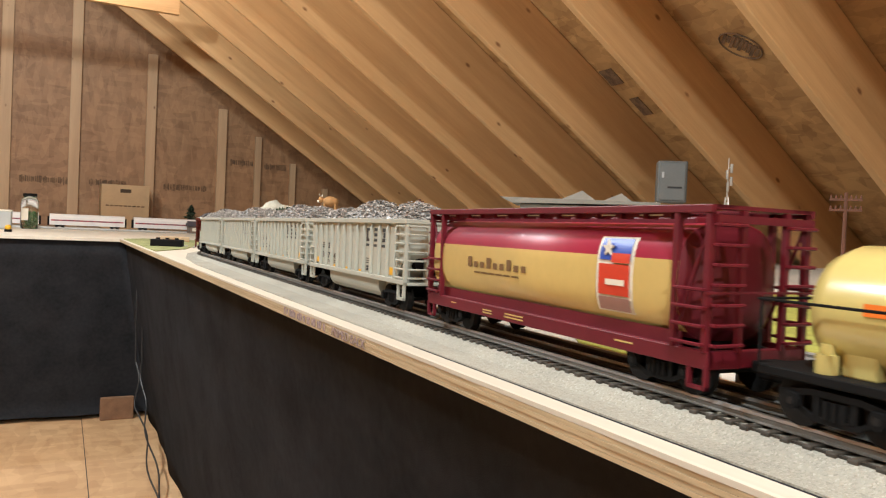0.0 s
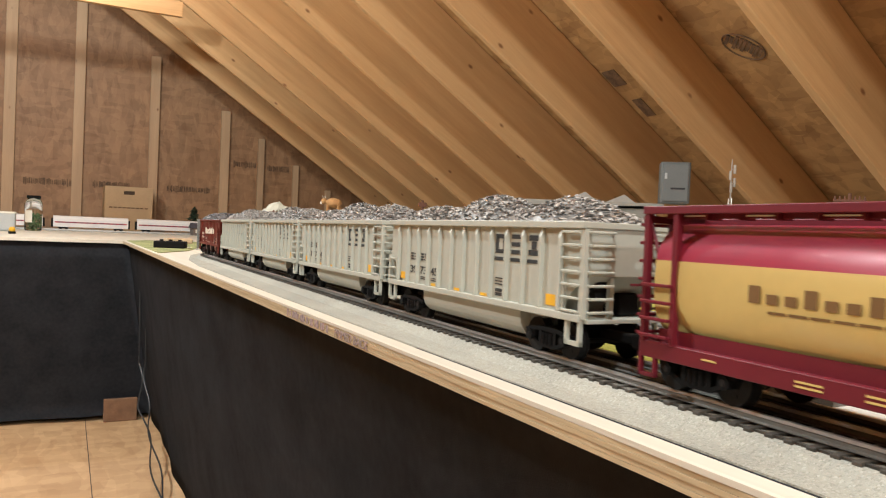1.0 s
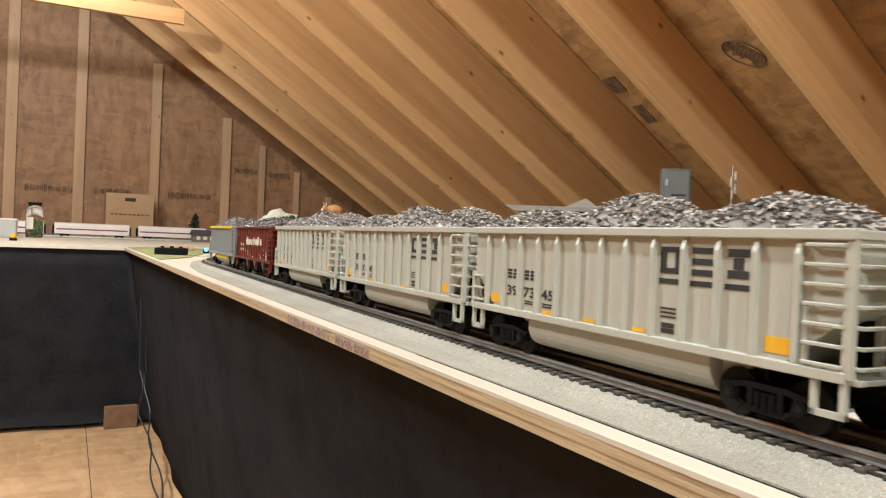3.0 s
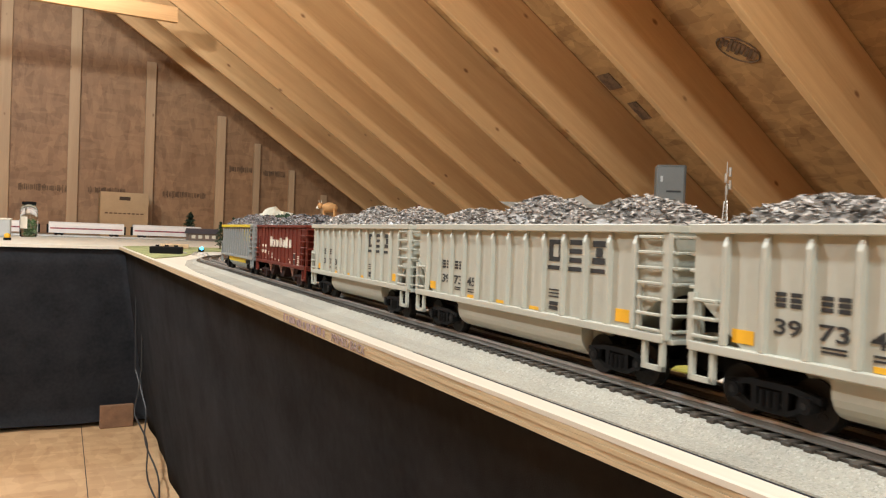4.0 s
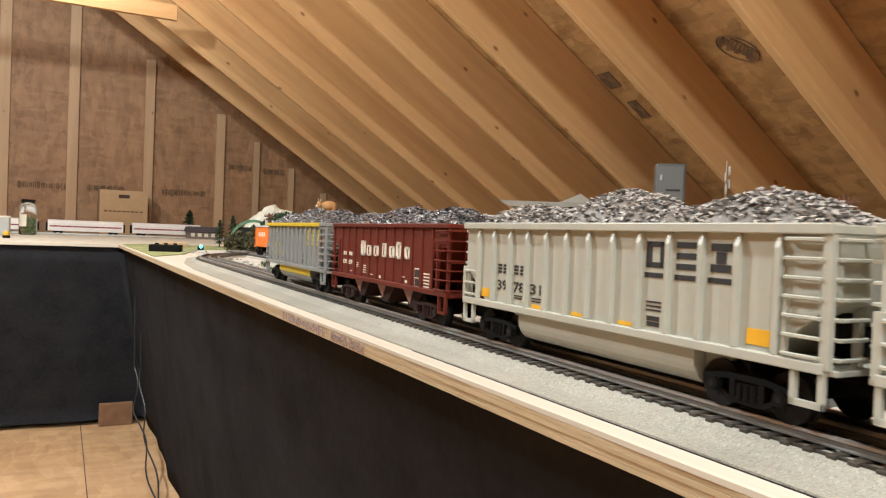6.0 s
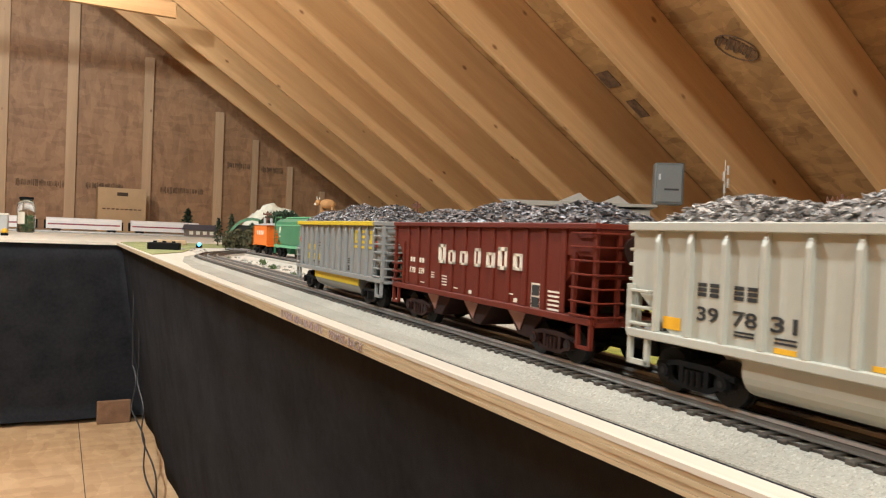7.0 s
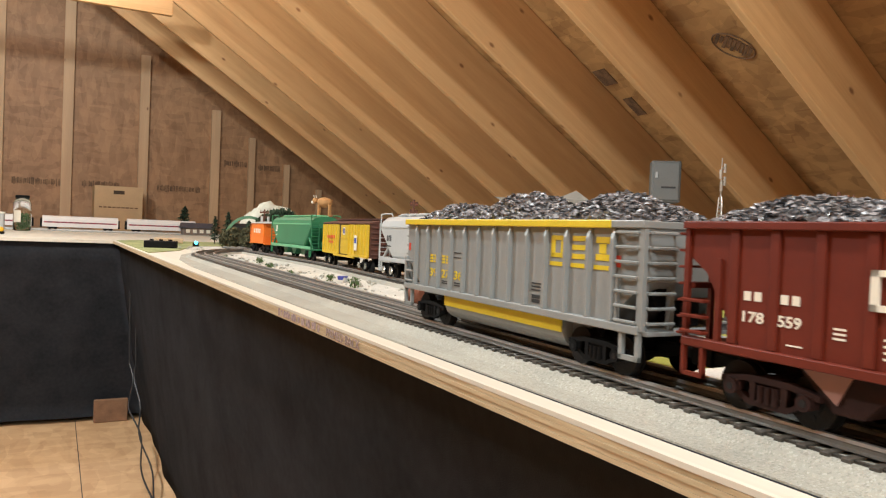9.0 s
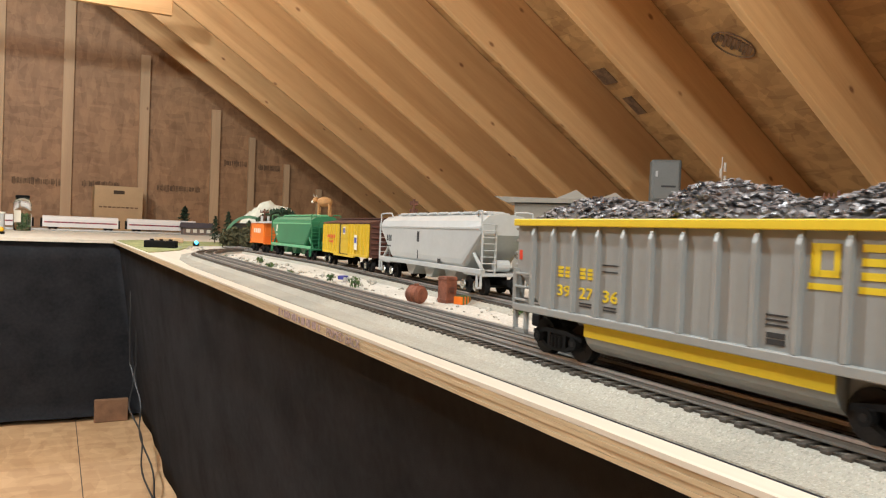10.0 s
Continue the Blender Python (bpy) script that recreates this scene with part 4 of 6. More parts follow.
    bars(car, [(-0.0819, 0.0393, 0.0078, 0.0064), (-0.0819, 0.0320, 0.0078, 0.0060)], w + 0.0003, DARK, "notice")
    truck(car, -half + 0.044, OXIDE_DARK)
    truck(car, half - 0.044, OXIDE_DARK)
    couplers(car, half)
    o = new("coal_load", coal_mesh("coal_load", half - 0.003, w - 0.002, 0.0795, COAL, 21, 0.72))
    o.parent = car
    return car


def arc_shell(bm, y0, y1, a0, a1, rx, rz, cz, n=14, thick=0.0004):
    """A strip of an oval tank's skin between two angles (0 is up, positive to -x), and its mirror."""
    for s in (-1, 1):
        rows_v = []
        for k in range(n + 1):
            a = radians(a0 + (a1 - a0) * k / n)
            p = (-s * abs(math.sin(a)) ** 0.667, math.copysign(abs(math.cos(a)) ** 0.667, math.cos(a)))
            rows_v.append([bm.verts.new((p[0] * (rx + o), y, cz + p[1] * (rz + o))) for y in (y0, y1) for o in (0, thick)])
        for u, v in zip(rows_v, rows_v[1:]):
            for i, j in ((1, 3), (3, 2), (2, 0), (0, 1)):
                bm.faces.new((u[i], u[j], v[j], v[i]))
    bmesh.ops.recalc_face_normals(bm, faces=bm.faces[:])


def cylinder_hopper():
    """A cylindrical covered hopper in an angular maroon cage."""
    half, w = 0.1455, 0.0312
    car = thing("covered_hopper_car", "cylindrical covered hopper, crimson over buff, in maroon frame", "freight car", group="cars of the coal train")
    cz, rx, rz = 0.052, 0.0318, 0.0282
    y0, y1 = -half + 0.0205, half - 0.009
    bm = bmesh.new()
    prism(bm, [(rx * 0.995 * math.copysign(abs(math.sin(a)) ** 0.667, math.sin(a)), cz + rz * 0.995 * math.copysign(abs(math.cos(a)) ** 0.667, math.cos(a))) for a in [2 * math.pi * k / 40 for k in range(40)]], "y", y0 + 0.0002, y1 - 0.0002)
    part("tank_core", bm, MAROON, car)
    for nm, a0, a1, m in (("upper_shell", 0, 77.8, CRIMSON), ("belt", 77.8, 138, BUFF), ("lower_shell", 138, 165, MAROON)):
        bm = bmesh.new()
        arc_shell(bm, y0, y1, a0, a1, rx, rz, cz)
        part(nm, bm, m, car, smooth=True)
    for s, ye in ((-1, y0), (1, y1)):
        bm = bmesh.new()
        rings = []
        for k in range(5):
            f = k / 4
            sc = 1 - 0.62 * f
            rings.append([bm.verts.new((rx * sc * math.copysign(abs(math.sin(a)) ** 0.667, math.sin(a)), ye + s * (0.007 if s > 0 else 0.010) * f,
                                       cz - 0.010 * f + rz * sc * math.copysign(abs(math.cos(a)) ** 0.667, math.cos(a)))) for a in [2 * math.pi * j / 32 for j in range(32)]])
        for u, v in zip(rings, rings[1:]):
            for j in range(32):
                bm.faces.new((u[j], u[(j + 1) % 32], v[(j + 1) % 32], v[j]))
        bm.faces.new(rings[-1])
        bmesh.ops.recalc_face_normals(bm, faces=bm.faces[:])
        part("tank_end", bm, MAROON, car, smooth=True)
    bm = bmesh.new()
    for s in (-1, 1):
        box(bm, s * 0.0315, s * 0.0255, -half, half, 0.0866, 0.0880)
        box(bm, s * 0.0240, s * 0.0195, -half, half, 0.0866, 0.0880)
        box(bm, s * 0.0335, s * 0.0310, -half, half, 0.0842, 0.0880, 0.0004)
        for k in range(14):
            y = y0 + (y1 - y0) * (k + 0.5) / 14
            box(bm, s * 0.029, s * 0.020, y - 0.0008, y + 0.0008, 0.0815, 0.0862)
    box(bm, -0.031, 0.031, -half, -half + 0.012, 0.0862, 0.0880)
    box(bm, -0.031, 0.031, half - 0.012, half, 0.0862, 0.0880)
    part("roofwalk", bm, MAROON, car)
    for s in (-1, 1):
        bm = bmesh.new()
        box(bm, s * 0.0262, s * 0.0252, y0, y1, 0.0822, 0.0864)
        part("roof_skirt", bm, MAROON, car)
        bm = bmesh.new()
        box(bm, s * 0.0280, s * 0.0268, y0, y1, 0.0220, 0.0290)
        part("side_skirt", bm, MAROON, car)
    for k in range(7):
        bars(car, [(y1 - 0.02 - k * 0.036, 0.0835, 0.016, 0.0007)], 0.0263, WHITE, "reflective_strip")
    bm = bmesh.new()
    box(bm, -0.012, 0.012, y0 + 0.01, y1 - 0.01, 0.079, 0.0835, 0.001)
    part("trough_hatch", bm, MAROON, car)
    bm = bmesh.new()
    for s in (-1, 1):
        box(bm, s * (w - 0.003), s * (w + 0.001), -half, half, 0.0145, 0.0226, 0.0005)
        box(bm, -w, w, s * (half - 0.004), s * half, 0.0145, 0.0226, 0.0005)
        for sx in (-1, 1):
            for yy in (half - 0.0025, half - 0.022):
                box(bm, sx * w - 0.0018, sx * w + 0.0018, s * yy - 0.0015, s * yy + 0.0015, 0.0220, 0.0860, 0.0003)
            box(bm, sx * 0.014 - 0.0014, sx * 0.014 + 0.0014, s * half - 0.0014, s * half + 0.0014, 0.0220, 0.0860)
            wire(bm, [(sx * (w - 0.001), s * (half - 0.022), 0.030), (sx * (w - 0.001), s * (half - 0.002), 0.083)], 0.0009)
        box(bm, -w, w, s * half - 0.0018, s * half + 0.0018, 0.080, 0.0835)
        box(bm, -w - 0.006, w + 0.006, s * (half + 0.002) - 0.0008, s * (half + 0.002) + 0.0008, 0.0485, 0.0495)
    part("cage_frame", bm, MAROON, car)
    for s in (-1, 1):
        for sx in (-1, 1):
            bm = bmesh.new()
            ladder_end(bm, sx * w, sx * 0.014, s * (half + 0.003), s, 0.0255, 0.079, 7)
            part("end_ladder", bm, MAROON, car)
            bm = bmesh.new()
            ladder_side(bm, sx * (w + 0.003), s * (half - 0.002), s * (half - 0.021), 0.0255, 0.050, 4)
            part("side_ladder", bm, MAROON, car)
            bm = bmesh.new()
            stirrup(bm, sx * w, s * half - 0.006 * s - 0.005, s * half - 0.006 * s + 0.005, 0.006, 0.0155, 0.0008)
            part("step", bm, MAROON, car)
    for c in (-0.066, -0.022, 0.022, 0.066):
        bm = bmesh.new()
        prism(bm, [(c - 0.021, 0.028), (c - 0.007, 0.0125), (c + 0.007, 0.0125), (c + 0.021, 0.028)], "x", -0.020, 0.020, 0.0006)
        part("hopper_bay", bm, MAROON, car)
    # emblem panel that follows the shell, and plain bars for the script
    bm = bmesh.new()
    ye, ew = -0.0805, 0.0145

    def patch(bm, ya, yb, a0, a1, off):
        n = 8
        last = None
        for k in range(n + 1):
            a = radians(a0 + (a1 - a0) * k / n)
            ring = [bm.verts.new((-(rx + off) * abs(math.sin(a)) ** 0.667, y, cz + (rz + off) * math.copysign(abs(math.cos(a)) ** 0.667, math.cos(a)))) for y in (ya, yb)]
            if last:
                bm.faces.new((last[0], last[1], ring[1], ring[0]))
            last = ring
    patch(bm, ye - ew, ye + ew, 55, 122, 0.0009)
    panel = part("emblem_panel", bm, WHITE, car, "white panel with a blue and red emblem")
    for nm, a0, a1, ya, yb, m in (("blue_field", 58.5, 82, -0.0122, 0.0122, BLUE), ("red_field", 85, 102, -0.0122, 0.0122, SCARLET), ("red_roof", 76, 84, -0.0122, 0.002, SCARLET),
                                  ("white_flash", 91, 94, -0.009, 0.006, WHITE), ("pink_bar", 104, 119, -0.0122, 0.0122, PINK)):
        bm = bmesh.new()
        patch(bm, ye + ya, ye + yb, a0, a1, 0.0013 + (0.0004 if nm in ("red_roof", "white_flash") else 0))
        part(nm, bm, m, panel)
    bm = bmesh.new()
    prism(bm, [(ye + 0.005 + (0.0046 if k % 2 == 0 else 0.0019) * math.sin(k * math.pi / 5), 0.0660 + (0.0046 if k % 2 == 0 else 0.0019) * math.cos(k * math.pi / 5))
               for k in range(10)], "x", -0.0333, -0.0318)
    part("star", bm, WHITE, panel, "white five-pointed star")
    script = mat("brown_lettering", (0.16, 0.08, 0.02), 0.6)
    for k in range(9):
        a = 0.077 - k * 0.0088
        bm = bmesh.new()
        patch(bm, a - 0.0026, a + 0.0030, 88.6 + 1.6 * (k % 3 > 0), 93.8, 0.0008)
        part("script_bar", bm, script, car)
    for k in range(6):
        a = 0.066 - k * 0.0098
        bm = bmesh.new()
        patch(bm, a - 0.0044, a + 0.0044, 97.5, 99.3, 0.0008)
        part("script_bar", bm, script, car)
    bars(car, [(0.050, 0.0190, 0.012, 0.0008), (0.050, 0.0172, 0.012, 0.0008), (0.016, 0.0195, 0.022, 0.0008), (0.016, 0.0175, 0.022, 0.0008), (-0.090, 0.0190, 0.014, 0.0008),
               (0.100, 0.0192, 0.008, 0.0008)], w + 0.001, BUFF, "small_print")
    truck(car, -half + 0.034, BLACK)
    truck(car, half - 0.034, BLACK)
    couplers(car, half)
    return car


def tank_car():
    half = 0.13
    car = thing("tank_car", "pale yellow tank car on a black deck with a red mark", "freight car", group="cars of the coal train")
    bm = bmesh.new()
    prof = [(0.004, -half + 0.012), (0.015, -half + 0.0135), (0.0225, -half + 0.018), (0.0260, -half + 0.026), (0.0260, half - 0.026), (0.0225, half - 0.018), (0.015, half - 0.0135), (0.004, half - 0.012)]
    lathe(bm, prof, 40, (0, 0, 0.0465), "y")
    part("tank", bm, TANK_YELLOW, car, smooth=True)
    bm = bmesh.new()
    lathe(bm, [(0.013, 0.068), (0.013, 0.082), (0.011, 0.085), (0.003, 0.086)], 24)
    part("dome", bm, TANK_YELLOW, car, smooth=True)
    bm = bmesh.new()
    box(bm, -0.030, 0.030, -half, half, 0.0185, 0.0225, 0.0006)
    box(bm, -0.010, 0.010, -half, half, 0.0125, 0.0190)
    part("deck", bm, BLACK, car)
    for s in (-1, 1):
        bm = bmesh.new()
        box(bm, -0.021, 0.021, s * 0.092 - 0.007, s * 0.092 + 0.007, 0.022, 0.036, 0.001)
        for sx in (-1, 1):
            rod(bm, (sx * 0.022, s * 0.104, 0.022), (sx * 0.022, s * 0.104, 0.030), 0.0045, 10)
            rod(bm, (sx * 0.022, s * 0.104, 0.030), (sx * 0.022, s * 0.104, 0.034), 0.003, 10)
        part("saddle", bm, TANK_YELLOW, car)
    bm = bmesh.new()
    for sx in (-1, 1):
        wire(bm, [(sx * 0.031, -half, 0.049), (sx * 0.031, half, 0.049)], 0.0006)
        for s in (-1, -0.5, 0, 0.5, 1):
            wire(bm, [(sx * 0.031, s * half * 0.985, 0.022), (sx * 0.031, s * half * 0.985, 0.049)], 0.0006)
    for s in (-1, 1):
        wire(bm, [(-0.031, s * half, 0.049), (0.031, s * half, 0.049)], 0.0006)
    part("handrail", bm, BLACK, car)
    bm = bmesh.new()
    for k in range(10):
        a0, a1 = radians(70 + k * 4), radians(74 + k * 4)
        hw = 0.014 * math.sin(math.pi * (k + 0.5) / 10)
        for o, s in ((0, 1),):
            vs = [bm.verts.new((-0.0264 * math.sin(a), 0.045 + q * hw, 0.0465 + 0.0264 * math.cos(a))) for a in (a0, a1) for q in (-1, 1)]
            bm.faces.new((vs[0], vs[1], vs[3], vs[2]))
    part("round_emblem", bm, SCARLET, car)
    bm = bmesh.new()
    for ya, yb in ((0.062, 0.075), (0.078, 0.088)):
        vs = [bm.verts.new((-0.0264 * math.sin(a), y, 0.0465 + 0.0264 * math.cos(a))) for a in (radians(80), radians(90)) for y in (ya, yb)]
        bm.faces.new((vs[0], vs[1], vs[3], vs[2]))
    part("lettering", bm, ORANGE, car)
    truck(car, -half + 0.034, BLACK)
    truck(car, half - 0.034, BLACK)
    couplers(car, half)
    return car


track("main_track", on_line, -1.2, 3.2, 0.0096, "three-rail model track with dark ties on ballast sheet", (-0.1, 2.2))
track("siding_track", on_siding, -0.6, 2.5, 0.0096, "three-rail model siding on pale sand", (0.3, 1.6))

GONDOLA_LOAD = coal_mesh("coal_load", 0.140, 0.0295, 0.079, COAL_SHEEN, 4)
TRAIN = []                      # each car with its middle along the line at the start
TRAIN.append((tank_car(), 0.208 - 0.13))
TRAIN.append((cylinder_hopper(), 0.378))
for mid_s, number in ((0.713, ("39", "73", "45")), (1.020, ("39", "73", "45")), (1.321, ("39", "73", "45")), (1.625, ("39", "78", "31"))):
    TRAIN.append((bathtub_gondola("pale cream ribbed coal gondola heaped with coal coloured grey for sheen", CREAM, None, None, DARK, GONDOLA_LOAD, number=number), mid_s))
TRAIN.append((ribbed_hopper(), 1.9355))
TRAIN.append((bathtub_gondola("silver-grey ribbed coal gondola with yellow rim and black coal", GREY, YELLOW, YELLOW, YELLOW,
                              coal_mesh("coal_load", 0.140, 0.0295, 0.079, COAL, 9), first=9, number=("39", "27", "36")), 2.2445))

# ---- standing cars on the siding ----


def siding_pose(s):
    x, y, a = on_siding(s)
    return pose(x, y, RAIL, 0, 0, -math.degrees(a))


def centre_flow_hopper(name, label, paint, trim, half, hgt, at):
    """A covered hopper with swelling sides, roof hatches, open ends and an end ladder."""
    car = thing(name, label, "freight car", siding_pose(at), "cars on the siding")
    w = 0.033
    prof = [(0.026, 0.0295), (0.0300, 0.031), (0.0322, 0.034), (w, 0.040), (w, hgt - 0.016), (0.030, hgt - 0.008), (0.022, hgt - 0.002), (0.010, hgt)]
    prof = prof + [(-x, z) for x, z in reversed(prof)]
    bm = bmesh.new()
    # body: full section in the middle, tapered under at both ends
    rows_v = []
    for y, lift in ((-half + 0.006, 0.80), (-half + 0.056, 0.0), (half - 0.056, 0.0), (half - 0.006, 0.80)):
        rows_v.append([bm.verts.new((x, y, z + (hgt - 0.014 - z) * lift if z < hgt - 0.014 else z)) for x, z in prof])
    n = len(prof)
    for u, v in zip(rows_v, rows_v[1:]):
        for j in range(n):
            bm.faces.new((u[j], u[(j + 1) % n], v[(j + 1) % n], v[j]))
    bm.faces.new(rows_v[0])
    bm.faces.new(rows_v[-1])
    bmesh.ops.recalc_face_normals(bm, faces=bm.faces[:])
    part("body", bm, paint, car)
    for s in (-1, 1):
        bm = bmesh.new()
        box(bm, s * (w - 0.004), s * (w + 0.001), -half, half, 0.0245, 0.0305, 0.0006)
        part("side_sill", bm, trim, car)
        bm = bmesh.new()
        box(bm, s * (w - 0.002), s * (w + 0.0008), -half + 0.008, half - 0.008, hgt - 0.0185, hgt - 0.0155, 0.0004)
        part("roof_seam", bm, trim, car)
        bm = bmesh.new()
        box(bm, -w, w, s * (half - 0.05), s * half, 0.0225, 0.0255, 0.0005)
        part("end_platform", bm, paint, car)
        for sx in (-1, 1):
            bm = bmesh.new()
            box(bm, sx * w - 0.001, sx * w + 0.001, s * (half - 0.002), s * half, 0.025, hgt - 0.012)
            ladder_end(bm, sx * w, sx * 0.016, s * (half + 0.002), s, 0.030, hgt - 0.012, 8, 0.0006)
            box(bm, sx * 0.016 - 0.001, sx * 0.016 + 0.001, s * (half - 0.002), s * half, 0.025, hgt - 0.012)
            part("end_ladder", bm, paint, car)
            bm = bmesh.new()
            wire(bm, [(sx * 0.028, s * (half - 0.004), 0.026), (sx * 0.028, s * (half - 0.040), hgt - 0.040)], 0.0022)
            part("end_brace", bm, paint, car)
            bm = bmesh.new()
            za, yb = hgt - 0.016, s * (half - 0.004)
            wire(bm, [(sx * w, yb, za), (sx * w, yb, hgt + 0.002), (sx * (w - 0.004), s * (half - 0.012), hgt + 0.0035), (sx * (w - 0.008), s * (half - 0.030), hgt + 0.0035),
                      (sx * (w - 0.010), s * (half - 0.034), hgt - 0.004)], 0.0011)
            part("roof_grab_rail", bm, paint, car)
            bm = bmesh.new()
            stirrup(bm, sx * w, s * (half - 0.007) - 0.005, s * (half - 0.007) + 0.005, 0.009, 0.0235, 0.0008)
            part("step", bm, paint, car)
        bm = bmesh.new()
        rod(bm, (-0.006, s * (half - 0.022), 0.034), (0.012, s * (half - 0.022), 0.034), 0.007, 14)
        part("brake_cylinder", bm, paint, car)
    bm = bmesh.new()
    box(bm, -0.011, 0.011, -half + 0.02, half - 0.02, hgt, hgt + 0.0022, 0.0005)
    for k in range(8):
        y = -half + 0.03 + (2 * half - 0.06) * (k + 0.5) / 8
        box(bm, -0.013, 0.013, y - 0.013, y + 0.013, hgt + 0.001, hgt + 0.0042, 0.001)
    part("roof_hatch", bm, trim, car)
    for c in (-0.07, 0.0, 0.07):
        if abs(c) < half - 0.05:
            bm = bmesh.new()
            prism(bm, [(c - 0.026, 0.030), (c - 0.008, 0.010), (c + 0.008, 0.010), (c + 0.026, 0.030)], "x", -0.022, 0.022, 0.0006)
            part("hopper_bay", bm, paint, car)
    truck(car, -half + 0.035, BLACK)
    truck(car, half - 0.035, BLACK)
    couplers(car, half)
    return car, w


hop, w = centre_flow_hopper("covered_hopper", "light grey covered hopper with roof hatches on the siding", LIGHT_GREY, LIGHT_GREY, 0.182, 0.094, 0.895)
for tr in [o for o in hop.children if o.name.startswith("truck")]:
    for y in (-0.0175, 0.0175):
        bm = bmesh.new()
        lathe(bm, [(0.0030, -0.0325), (0.0058, -0.0322), (0.0062, -0.0305)], 16, (0, 0, 0), "z")
        bmesh.ops.rotate(bm, verts=bm.verts[:], cent=(0, 0, 0), matrix=Matrix.Rotation(math.pi / 2, 3, "Y"))
        bmesh.ops.translate(bm, verts=bm.verts[:], vec=(0, y, 0.0105))
        part("axle_cap", bm, CHROME, tr)
bars(hop, [(0.146 - k * 0.008, 0.060, 0.0045, 0.009) for k in range(3)] + [(0.140, 0.048, 0.022, 0.002)], w, DARK, "reporting_mark")
bars(hop, [(0.018, 0.064, 0.008, 0.014), (0.018, 0.040, 0.002, 0.012), (-0.058, 0.034, 0.010, 0.006)], w, DARK, "stencil")
green, w = centre_flow_hopper("covered_hopper", "dark green covered hopper with mint trim on the siding", GREEN, MINT, 0.165, 0.096, 1.695)
bars(green, [(0.115, 0.070, 0.010, 0.010), (0.118, 0.062, 0.012, 0.004), (0.114, 0.052, 0.010, 0.003)], w, WHITE, "emblem")


def boxcar(at):
    half, w, hgt = 0.152, 0.0325, 0.086
    car = thing("boxcar", "yellow ribbed boxcar with a half-open door and brown ends", "freight car", siding_pose(at), "cars on the siding")
    bm = bmesh.new()
    box(bm, -w + 0.0015, w - 0.0015, -half, half, 0.024, hgt - 0.004)
    part("ends_and_core", bm, BROWN, car)
    for sx in (-1, 1):
        for y0, y1 in ((-half + 0.003, -0.034), (0.034, half - 0.003)):
            bm = bmesh.new()
            box(bm, sx * (w - 0.002), sx * w, y0, y1, 0.025, hgt - 0.006)
            box(bm, sx * (w - 0.001), sx * (w + 0.0020), y0, y1, 0.0235, 0.0275, 0.0004)
            part("side_panel", bm, BOX_YELLOW, car)
            n = 6
            for k in range(n + 1):
                y = y0 + (y1 - y0) * k / n
                bm = bmesh.new()
                box(bm, sx * (w - 0.001), sx * (w + 0.0016), y - 0.0022, y + 0.0022, 0.026, hgt - 0.007, 0.0005)
                part("rib", bm, BOX_YELLOW, car)
        # flat black panel in place of the shaded inside behind the door
        bm = bmesh.new()
        box(bm, sx * (w - 0.0012), sx * (w - 0.0006), 0.010, 0.034, 0.026, hgt - 0.008)
        part("doorway", bm, DARK, car)
        bm = bmesh.new()
        box(bm, sx * (w + 0.0005), sx * (w + 0.0028), -0.036, 0.012, 0.026, hgt - 0.007, 0.0006)
        for z in (0.040, 0.055, 0.070):
            box(bm, sx * (w + 0.002), sx * (w + 0.0036), -0.034, 0.010, z - 0.001, z + 0.001)
        part("sliding_door", bm, BOX_YELLOW, car)
        bm = bmesh.new()
        box(bm, sx * (w - 0.001), sx * (w + 0.003), -0.07, 0.06, 0.0205, 0.0242, 0.0004)
        part("door_track", bm, BOX_YELLOW, car)
    bars(car, [(-0.012, 0.068, 0.014, 0.014), (-0.085, 0.048, 0.016, 0.026)], w + 0.0032, WHITE, "placard")
    bars(car, [(-0.012, 0.068, 0.009, 0.009), (-0.085, 0.052, 0.011, 0.009)], w + 0.0036, BLUE, "placard_emblem")
    bars(car, [(0.085 + k * 0.012, 0.056, 0.008, 0.006) for k in range(-2, 3)] + [(0.085 + k * 0.012, 0.046, 0.008, 0.004) for k in range(-1, 2)], w + 0.0017, SCARLET, "lettering")
    bm = bmesh.new()
    prism(bm, [(-w - 0.001, hgt - 0.005), (-w - 0.001, hgt - 0.003), (0, hgt + 0.003), (w + 0.001, hgt - 0.003), (w + 0.001, hgt - 0.005)], "y", -half - 0.001, half + 0.001)
    part("roof", bm, BROWN, car)
    bm = bmesh.new()
    box(bm, -0.008, 0.008, -half, half, hgt + 0.0035, hgt + 0.0055)
    part("roofwalk", bm, BROWN, car)
    for s in (-1, 1):
        bm = bmesh.new()
        for k in range(6):
            rod(bm, (-w + 0.004, s * half, 0.030 + k * 0.009), (w - 0.004, s * half, 0.030 + k * 0.009), 0.0022, 8)
        part("end_rib", bm, BROWN, car)
    truck(car, -half + 0.035, BLACK)
    truck(car, half - 0.035, BLACK)
    for tr in [o for o in car.children if o.name.startswith("truck")]:
        for y in (-0.0175, 0.0175):
            bm = bmesh.new()
            rod(bm, (-0.0312, y, 0.0105), (-0.0325, y, 0.0105), 0.0052, 14)
            part("axle_cap", bm, CHROME, tr)
    couplers(car, half)
    return car


boxcar(1.285)


